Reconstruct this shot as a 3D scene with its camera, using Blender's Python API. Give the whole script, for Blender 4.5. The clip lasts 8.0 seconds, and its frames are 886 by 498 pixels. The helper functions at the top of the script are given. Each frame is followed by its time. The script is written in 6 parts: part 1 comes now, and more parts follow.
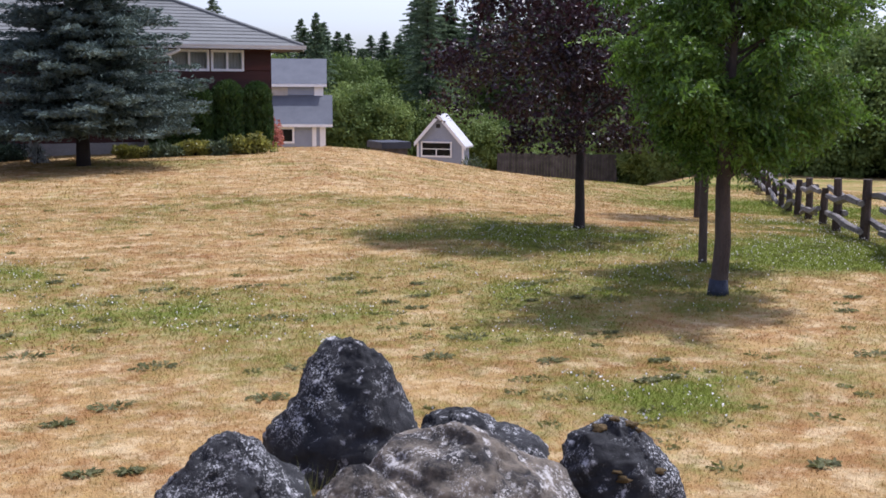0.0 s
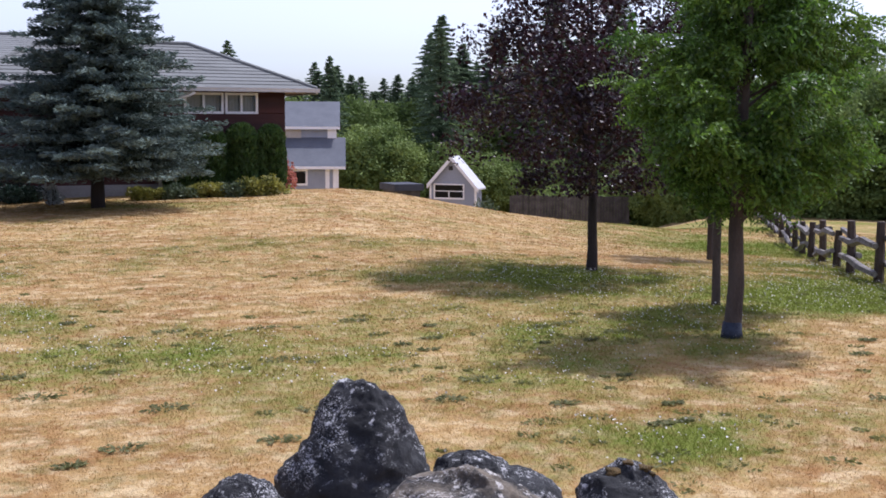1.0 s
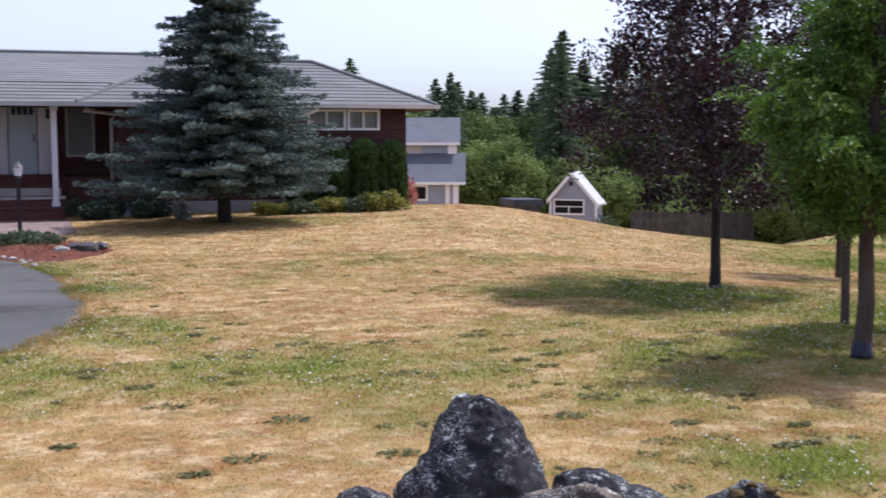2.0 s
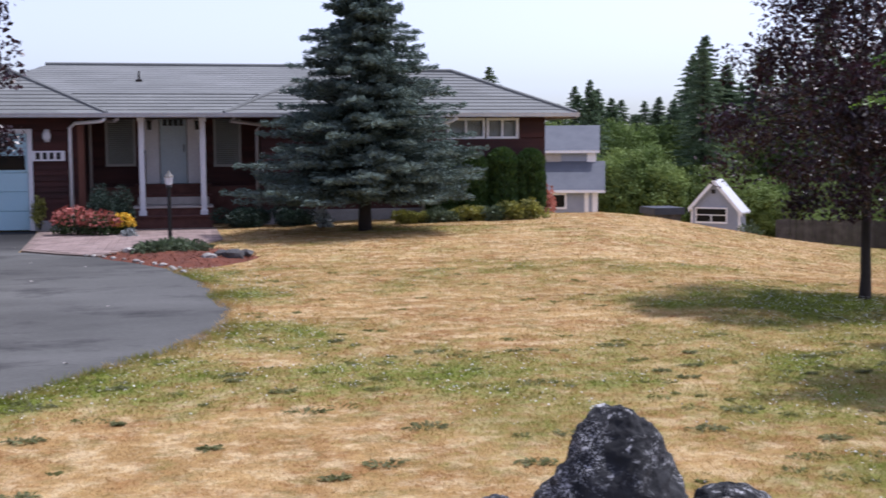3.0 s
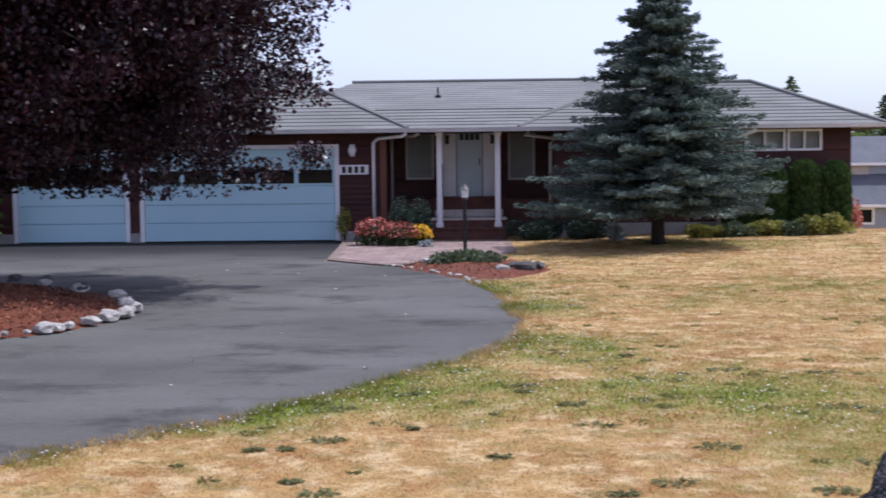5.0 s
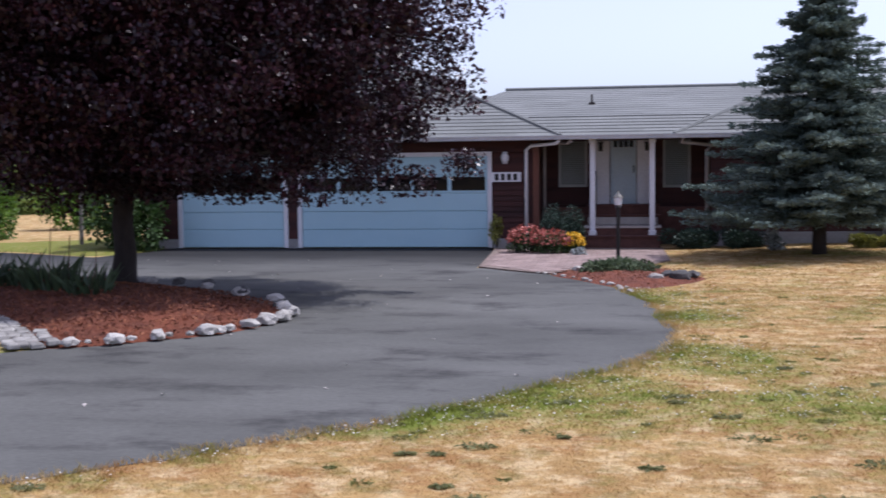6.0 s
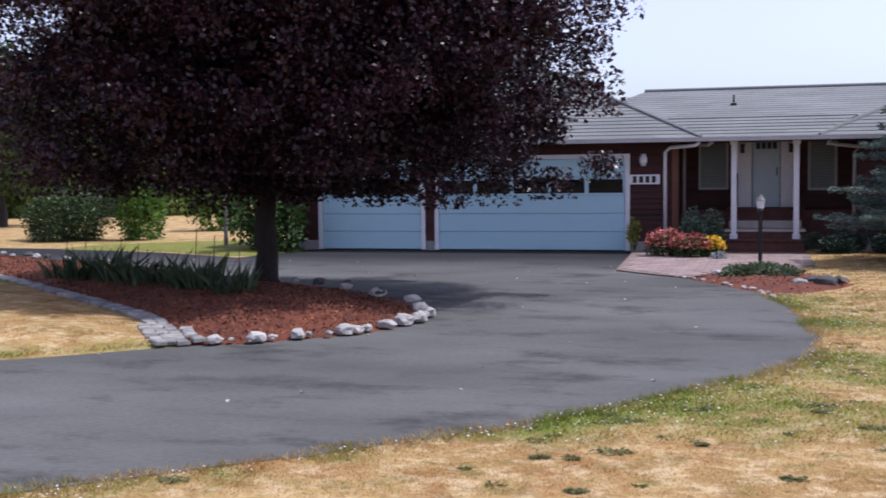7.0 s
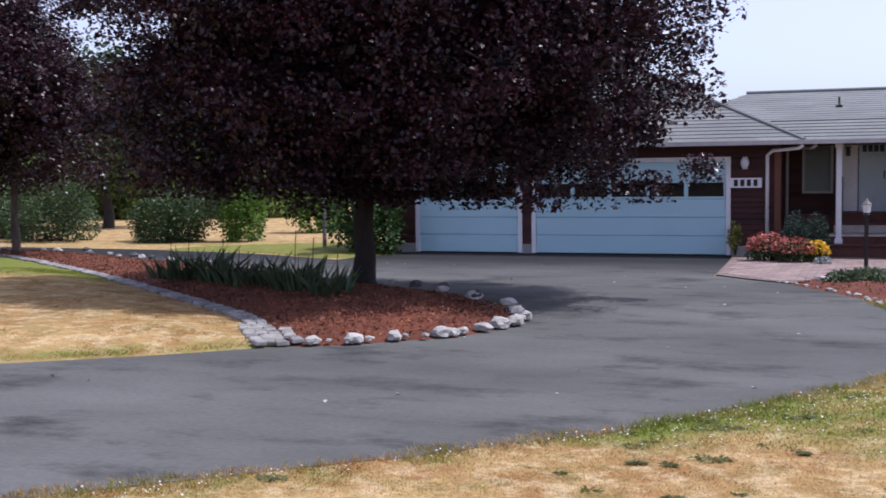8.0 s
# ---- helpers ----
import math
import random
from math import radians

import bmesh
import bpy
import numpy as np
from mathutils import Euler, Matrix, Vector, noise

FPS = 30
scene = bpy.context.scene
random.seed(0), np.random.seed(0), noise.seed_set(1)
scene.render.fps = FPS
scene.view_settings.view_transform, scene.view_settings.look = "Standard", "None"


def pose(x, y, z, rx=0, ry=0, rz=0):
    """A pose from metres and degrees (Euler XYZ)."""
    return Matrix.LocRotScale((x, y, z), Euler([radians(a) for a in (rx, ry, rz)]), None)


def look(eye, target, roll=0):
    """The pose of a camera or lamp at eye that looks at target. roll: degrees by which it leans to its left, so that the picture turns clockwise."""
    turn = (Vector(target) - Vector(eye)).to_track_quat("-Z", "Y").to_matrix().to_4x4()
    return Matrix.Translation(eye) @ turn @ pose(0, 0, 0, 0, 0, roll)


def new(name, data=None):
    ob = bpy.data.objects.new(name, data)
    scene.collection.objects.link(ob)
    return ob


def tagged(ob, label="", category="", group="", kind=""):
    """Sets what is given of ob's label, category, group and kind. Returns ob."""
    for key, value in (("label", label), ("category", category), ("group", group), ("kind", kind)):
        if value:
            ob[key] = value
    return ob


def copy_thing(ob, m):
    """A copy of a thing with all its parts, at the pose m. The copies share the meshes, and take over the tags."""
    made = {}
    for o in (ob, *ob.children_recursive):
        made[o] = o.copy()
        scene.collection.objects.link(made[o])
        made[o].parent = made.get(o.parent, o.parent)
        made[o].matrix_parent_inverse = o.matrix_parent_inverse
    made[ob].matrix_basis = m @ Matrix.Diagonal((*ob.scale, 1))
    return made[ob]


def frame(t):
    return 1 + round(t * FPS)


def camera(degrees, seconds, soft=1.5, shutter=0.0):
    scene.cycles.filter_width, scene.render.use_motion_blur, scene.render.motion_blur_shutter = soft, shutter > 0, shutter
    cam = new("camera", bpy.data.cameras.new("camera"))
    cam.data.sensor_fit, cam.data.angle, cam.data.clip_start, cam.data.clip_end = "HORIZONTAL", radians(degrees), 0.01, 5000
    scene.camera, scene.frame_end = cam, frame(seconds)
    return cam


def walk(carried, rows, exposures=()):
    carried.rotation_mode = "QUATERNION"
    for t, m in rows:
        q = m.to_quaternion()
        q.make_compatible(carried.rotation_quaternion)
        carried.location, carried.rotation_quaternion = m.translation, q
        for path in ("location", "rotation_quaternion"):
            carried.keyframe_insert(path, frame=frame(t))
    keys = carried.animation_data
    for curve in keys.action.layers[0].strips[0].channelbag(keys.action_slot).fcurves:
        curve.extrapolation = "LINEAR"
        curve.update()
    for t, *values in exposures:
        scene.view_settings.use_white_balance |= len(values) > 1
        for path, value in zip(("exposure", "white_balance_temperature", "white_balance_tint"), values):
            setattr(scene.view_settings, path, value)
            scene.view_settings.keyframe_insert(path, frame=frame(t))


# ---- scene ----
# x runs along the house front, y from the camera towards the house, z up; the garage floor is at z = 0
EYE = 2.0


def aim(yaw, pitch, roll):
    a, b = radians(yaw), radians(pitch)
    ahead = (-math.sin(a) * math.cos(b), math.cos(a) * math.cos(b), math.sin(b))
    return look((0, 0, EYE), (ahead[0], ahead[1], EYE + ahead[2]), roll)


cam = camera(40.94, 8.0, soft=1.6, shutter=0.45)
ROWS = [
    (0.0, -25.43, -8.20, 0.29), (0.5, -25.28, -7.17, 0.23), (1.0, -24.81, -6.18, 0.28), (1.5, -22.38, -5.61, 0.14),
    (1.7, -21.01, -5.53, 0.08), (2.8, -13.76, -5.11, -0.30), (3.0, -12.32, -5.03, -0.37), (3.5, -8.68, -4.86, -0.47),
    (4.0, -5.12, -4.65, -0.61), (4.5, -1.86, -4.50, -0.63), (4.7, -0.42, -4.41, -0.64), (5.8, 7.53, -3.93, -0.66),
    (6.0, 9.07, -3.84, -0.67), (6.5, 12.51, -3.73, -0.66), (7.0, 15.65, -3.65, -0.68), (7.5, 18.28, -3.56, -0.65),
    (8.0, 20.32, -3.45, -0.62),
]
walk(cam, [(t, aim(yaw, pitch, roll)) for t, yaw, pitch, roll in ROWS], [(0.0, 0.57, 5720, 20), (8.0, 0.57, 5720, 20)])

# ---- daylight ----
SHADE = Vector((-0.52, -0.15, -1.0)).normalized()  # the way the sunlight travels
world = bpy.data.worlds.new("sky")
scene.world = world
world.use_nodes = True
wn = world.node_tree.nodes
sky = wn.new("ShaderNodeTexSky")
sky.sky_type, sky.sun_disc = "NISHITA", False
sky.sun_elevation = math.asin(-SHADE.z)
sky.sun_rotation = math.atan2(-SHADE.x, -SHADE.y)
sky.air_density, sky.dust_density, sky.ozone_density = 1.0, 1.6, 5.0
wn["Background"].inputs[1].default_value = 0.142
veil = wn.new("ShaderNodeHueSaturation")  # thin high haze pales the blue
veil.inputs["Hue"].default_value, veil.inputs["Saturation"].default_value = 0.53, 0.5
world.node_tree.links.new(sky.outputs[0], veil.inputs["Color"])
world.node_tree.links.new(veil.outputs[0], wn["Background"].inputs[0])
sun_data = bpy.data.lights.new("sun", "SUN")
sun_data.energy, sun_data.angle, sun_data.color = 2.75, radians(0.6), (1.0, 0.95, 0.86)
sun = new("sun", sun_data)
sun.matrix_world = Matrix.Translation((20, 20, 40)) @ SHADE.to_track_quat("-Z", "Y").to_matrix().to_4x4()


# ---- materials ----
def mat(name, a, b, scale=8.0, fine=60.0, rough=0.8, bump=0.3, metal=0.0, stretch=(1, 1, 1), island=0.0, c=None, spots=0.0, lush=None, obj=0.0, sheen=0.0, step=0.02, cw=0.1, speck=None):
    """Two-scale mottled surface between colours a and b; c: blotches; lush: the colour where the attribute lush is 1."""
    m = bpy.data.materials.new(name)
    m.use_nodes = True
    nt, nd = m.node_tree, m.node_tree.nodes
    bsdf = nd["Principled BSDF"]
    link = nt.links.new
    geo = nd.new("ShaderNodeNewGeometry")
    co = nd.new("ShaderNodeMapping")
    co.inputs["Scale"].default_value = stretch
    link(geo.outputs["Position"], co.inputs["Vector"])

    def noise_tex(s, detail=5.0, ro=0.6):
        n = nd.new("ShaderNodeTexNoise")
        n.inputs["Scale"].default_value, n.inputs["Detail"].default_value, n.inputs["Roughness"].default_value = s, detail, ro
        link(co.outputs[0], n.inputs["Vector"])
        return n.outputs["Fac"]

    def ramp(src, lo, hi):
        r = nd.new("ShaderNodeMapRange")
        r.inputs[1].default_value, r.inputs[2].default_value = lo, hi
        link(src, r.inputs[0])
        return r.outputs[0]

    def mix(f, x, y, kind="MIX"):
        n = nd.new("ShaderNodeMix")
        n.data_type, n.blend_type = "RGBA", kind
        for v, sock in ((f, n.inputs[0]), (x, n.inputs[6]), (y, n.inputs[7])):
            if isinstance(v, float):
                sock.default_value = v
            elif isinstance(v, tuple):
                sock.default_value = (*v, 1.0)
            else:
                link(v, sock)
        return n.outputs[2]

    big, small = noise_tex(scale), noise_tex(fine, 3.0)
    col = mix(ramp(big, 0.32, 0.68), a, b)
    if c:
        col = mix(ramp(noise_tex(scale * 2.7, 6.0, 0.7), 0.62 - spots, 0.62 + cw - spots), col, c)
    if speck:
        col = mix(ramp(noise_tex(fine * 0.4, 6.0, 0.75), 0.56, 0.74), col, speck)
    if lush:
        at = nd.new("ShaderNodeAttribute")
        at.attribute_name = "lush"
        f2 = nd.new("ShaderNodeMath")
        f2.operation = "MULTIPLY_ADD"
        link(ramp(small, 0.2, 0.8), f2.inputs[0])
        f2.inputs[1].default_value = 0.5
        f3 = nd.new("ShaderNodeMath")
        f3.operation, f3.inputs[1].default_value = "SUBTRACT", 0.25
        link(at.outputs["Fac"], f3.inputs[0])
        link(f3.outputs[0], f2.inputs[2])
        col = mix(ramp(f2.outputs[0], 0.1, 0.9), col, lush)
    grain = nd.new("ShaderNodeMapRange")
    grain.inputs[3].default_value, grain.inputs[4].default_value = 0.72, 1.25
    link(small, grain.inputs[0])
    col = mix(1.0, col, grain.outputs[0], "MULTIPLY")
    if island or obj:
        if island:
            rnd = geo.outputs["Random Per Island"]
        else:
            rnd = nd.new("ShaderNodeObjectInfo").outputs["Random"]
        r = nd.new("ShaderNodeMapRange")
        r.inputs[3].default_value, r.inputs[4].default_value = 1.0 - (island or obj), 1.0 + (island or obj)
        link(rnd, r.inputs[0])
        col = mix(1.0, col, r.outputs[0], "MULTIPLY")
    link(col, bsdf.inputs["Base Color"])
    bsdf.inputs["Roughness"].default_value, bsdf.inputs["Metallic"].default_value = rough, metal
    if bump:
        bp = nd.new("ShaderNodeBump")
        bp.inputs["Strength"].default_value, bp.inputs["Distance"].default_value = bump, step
        add = nd.new("ShaderNodeMath")
        add.operation = "ADD"
        link(big, add.inputs[0])
        link(small, add.inputs[1])
        link(add.outputs[0], bp.inputs["Height"])
        link(bp.outputs[0], bsdf.inputs["Normal"])
    if sheen:
        bsdf.inputs["Transmission Weight"].default_value = 0.0
        bsdf.inputs["Subsurface Weight"].default_value = 0.0
        tr = nd.new("ShaderNodeBsdfTranslucent")
        link(col, tr.inputs["Color"])
        ms = nd.new("ShaderNodeMixShader")
        ms.inputs[0].default_value = sheen
        link(bsdf.outputs[0], ms.inputs[1])
        link(tr.outputs[0], ms.inputs[2])
        link(ms.outputs[0], nd["Material Output"].inputs["Surface"])
    return m


def lawn_mat(name, bright, rough, bump, sheen=0.0, island=0.0):
    """Sunburnt turf: straw, tan and rust in drifts of several sizes, green where the attribute lush is high."""
    m = bpy.data.materials.new(name)
    m.use_nodes = True
    nt, nd = m.node_tree, m.node_tree.nodes
    link = nt.links.new
    geo = nd.new("ShaderNodeNewGeometry")

    def layer(scale, detail, ro, lo, hi, shift=0.0):
        co, n, r = nd.new("ShaderNodeMapping"), nd.new("ShaderNodeTexNoise"), nd.new("ShaderNodeMapRange")
        co.inputs["Location"].default_value = (shift, shift * 0.7, 0)
        link(geo.outputs["Position"], co.inputs["Vector"])
        link(co.outputs[0], n.inputs["Vector"])
        n.inputs["Scale"].default_value, n.inputs["Detail"].default_value, n.inputs["Roughness"].default_value = scale, detail, ro
        r.inputs[1].default_value, r.inputs[2].default_value = lo, hi
        link(n.outputs["Fac"], r.inputs[0])
        return r.outputs[0], n.outputs["Fac"]

    def blend(f, x, y, kind="MIX"):
        n = nd.new("ShaderNodeMix")
        n.data_type, n.blend_type = "RGBA", kind
        for v, sock in ((f, n.inputs[0]), (x, n.inputs[6]), (y, n.inputs[7])):
            if isinstance(v, tuple):
                sock.default_value = (*(c * bright for c in v), 1.0)
            elif isinstance(v, float):
                sock.default_value = v
            else:
                link(v, sock)
        return n.outputs[2]

    def calc(op, x, y):
        n = nd.new("ShaderNodeMath")
        n.operation = op
        for v, sock in ((x, n.inputs[0]), (y, n.inputs[1])):
            if isinstance(v, float):
                sock.default_value = v
            else:
                link(v, sock)
        return n.outputs[0]

    drift, _ = layer(0.55, 7.0, 0.66, 0.40, 0.62)
    rust, _ = layer(1.5, 8.0, 0.72, 0.47, 0.61, 31.0)
    straw, _ = layer(3.4, 8.0, 0.74, 0.48, 0.61, 57.0)
    olive, _ = layer(2.6, 8.0, 0.74, 0.51, 0.62, 83.0)
    tuft, h1 = layer(9.0, 6.0, 0.72, 0.30, 0.70, 11.0)
    fine, h2 = layer(70.0, 3.0, 0.65, 0.25, 0.75)
    col = blend(drift, (0.310, 0.196, 0.074), (0.405, 0.274, 0.113))
    col = blend(calc("MULTIPLY", rust, 0.66), col, (0.235, 0.110, 0.037))
    col = blend(calc("MULTIPLY", straw, 0.70), col, (0.54, 0.427, 0.245))
    col = blend(calc("MULTIPLY", olive, 0.60), col, (0.165, 0.138, 0.038))
    at = nd.new("ShaderNodeAttribute")
    at.attribute_name = "lush"
    wet = calc("ADD", at.outputs["Fac"], calc("MULTIPLY", calc("SUBTRACT", tuft, 0.5), 0.7))
    r = nd.new("ShaderNodeMapRange")
    r.inputs[1].default_value, r.inputs[2].default_value = 0.15, 0.85
    link(wet, r.inputs[0])
    col = blend(r.outputs[0], col, (0.125, 0.150, 0.022))
    for f, lo, hi in ((tuft, 0.78, 1.18), (fine, 0.80, 1.18)):
        g = nd.new("ShaderNodeMapRange")
        g.inputs[3].default_value, g.inputs[4].default_value = lo, hi
        link(f, g.inputs[0])
        col = blend(1.0, col, g.outputs[0], "MULTIPLY")
    if island:
        g = nd.new("ShaderNodeMapRange")
        g.inputs[3].default_value, g.inputs[4].default_value = 1 - island, 1 + island
        link(geo.outputs["Random Per Island"], g.inputs[0])
        col = blend(1.0, col, g.outputs[0], "MULTIPLY")
    bsdf = nd["Principled BSDF"]
    bsdf.inputs["Roughness"].default_value = rough
    bsdf.inputs["Specular IOR Level"].default_value = 0.2
    link(col, bsdf.inputs["Base Color"])
    if bump:
        bp = nd.new("ShaderNodeBump")
        bp.inputs["Strength"].default_value, bp.inputs["Distance"].default_value = bump, 0.03
        link(calc("ADD", h1, h2), bp.inputs["Height"])
        link(bp.outputs[0], bsdf.inputs["Normal"])
    if sheen:
        tr, ms = nd.new("ShaderNodeBsdfTranslucent"), nd.new("ShaderNodeMixShader")
        link(col, tr.inputs["Color"])
        ms.inputs[0].default_value = sheen
        link(bsdf.outputs[0], ms.inputs[1])
        link(tr.outputs[0], ms.inputs[2])
        link(ms.outputs[0], nd["Material Output"].inputs["Surface"])
    return m


def asphalt_mat():
    """Weathered asphalt: pale worn wheel tracks, dark patches, and a darkening towards the garage."""
    m = mat("asphalt", (0.080, 0.080, 0.073), (0.135, 0.135, 0.124), 0.4, 24, 0.85, 0.35, stretch=(0.6, 1.0, 1.0), c=(0.036, 0.035, 0.034), spots=0.10, cw=0.20, step=0.006)
    nt, nd = m.node_tree, m.node_tree.nodes
    bsdf = nd["Principled BSDF"]
    sock = bsdf.inputs["Base Color"].links[0].from_socket
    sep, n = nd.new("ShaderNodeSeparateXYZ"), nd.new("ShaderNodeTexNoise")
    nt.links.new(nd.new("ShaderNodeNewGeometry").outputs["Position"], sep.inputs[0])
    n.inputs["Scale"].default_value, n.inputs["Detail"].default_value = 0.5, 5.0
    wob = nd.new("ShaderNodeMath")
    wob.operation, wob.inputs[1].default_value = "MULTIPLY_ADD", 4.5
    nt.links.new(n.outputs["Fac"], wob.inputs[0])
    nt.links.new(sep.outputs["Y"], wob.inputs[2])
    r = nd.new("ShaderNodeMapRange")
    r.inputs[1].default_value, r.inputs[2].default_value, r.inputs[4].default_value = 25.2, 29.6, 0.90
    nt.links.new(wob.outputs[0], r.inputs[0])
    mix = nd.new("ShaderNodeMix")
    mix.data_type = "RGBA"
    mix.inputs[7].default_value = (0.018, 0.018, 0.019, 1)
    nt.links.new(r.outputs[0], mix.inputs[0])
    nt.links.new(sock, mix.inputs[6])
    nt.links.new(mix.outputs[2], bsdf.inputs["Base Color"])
    return m


def boulder_mat(name, dark, mid, pale, more):
    """Dark rock with pale lichen in crusty patches and clusters of specks."""
    m = bpy.data.materials.new(name)
    m.use_nodes = True
    nt, nd = m.node_tree, m.node_tree.nodes
    link = nt.links.new
    pos = nd.new("ShaderNodeNewGeometry").outputs["Position"]

    def layer(scale, detail, ro, lo, hi):
        n, r = nd.new("ShaderNodeTexNoise"), nd.new("ShaderNodeMapRange")
        n.inputs["Scale"].default_value, n.inputs["Detail"].default_value, n.inputs["Roughness"].default_value = scale, detail, ro
        link(pos, n.inputs["Vector"])
        r.inputs[1].default_value, r.inputs[2].default_value = lo, hi
        link(n.outputs["Fac"], r.inputs[0])
        return r.outputs[0], n.outputs["Fac"]

    def blend(f, x, y):
        n = nd.new("ShaderNodeMix")
        n.data_type = "RGBA"
        link(f, n.inputs[0])
        for v, sock in ((x, n.inputs[6]), (y, n.inputs[7])):
            if isinstance(v, tuple):
                sock.default_value = (*v, 1.0)
            else:
                link(v, sock)
        return n.outputs[2]

    def times(a, b):
        n = nd.new("ShaderNodeMath")
        n.operation = "MULTIPLY"
        link(a, n.inputs[0])
        link(b, n.inputs[1])
        return n.outputs[0]

    tone, h1 = layer(5.0, 9.0, 0.70, 0.42, 0.62)
    crust, _ = layer(9.0, 10.0, 0.78, 0.58 - more, 0.64 - more)
    zone, _ = layer(4.2, 6.0, 0.68, 0.50 - more, 0.60 - more)
    dots, h2 = layer(75.0, 5.0, 0.75, 0.53, 0.58)
    # lichen mostly on upward faces, which also paints in the light on the tops
    sep, up = nd.new("ShaderNodeSeparateXYZ"), nd.new("ShaderNodeMapRange")
    link(nd["Geometry"].outputs["Normal"], sep.inputs[0])
    up.inputs[1].default_value, up.inputs[2].default_value, up.inputs[3].default_value = -0.1, 0.7, 0.25
    link(sep.outputs["Z"], up.inputs[0])
    crust, zone = times(crust, up.outputs[0]), times(zone, up.outputs[0])
    col = blend(tone, dark, mid)
    col = blend(times(dots, zone), col, pale)
    col = blend(crust, col, pale)
    bsdf = nd["Principled BSDF"]
    bsdf.inputs["Roughness"].default_value = 0.88
    link(col, bsdf.inputs["Base Color"])
    bp = nd.new("ShaderNodeBump")
    bp.inputs["Strength"].default_value, bp.inputs["Distance"].default_value = 0.8, 0.03
    link(h1, bp.inputs["Height"])
    b2 = nd.new("ShaderNodeBump")
    b2.inputs["Strength"].default_value, b2.inputs["Distance"].default_value = 0.5, 0.006
    link(h2, b2.inputs["Height"])
    link(bp.outputs[0], b2.inputs["Normal"])
    link(b2.outputs[0], bsdf.inputs["Normal"])
    return m


def glass_mat(name, tint=(0.008, 0.010, 0.012), rough=0.05):
    m = bpy.data.materials.new(name)
    m.use_nodes = True
    b = m.node_tree.nodes["Principled BSDF"]
    b.inputs["Specular IOR Level"].default_value = 0.12
    b.inputs["Base Color"].default_value = (*tint, 1)
    b.inputs["Roughness"].default_value = rough
    return m


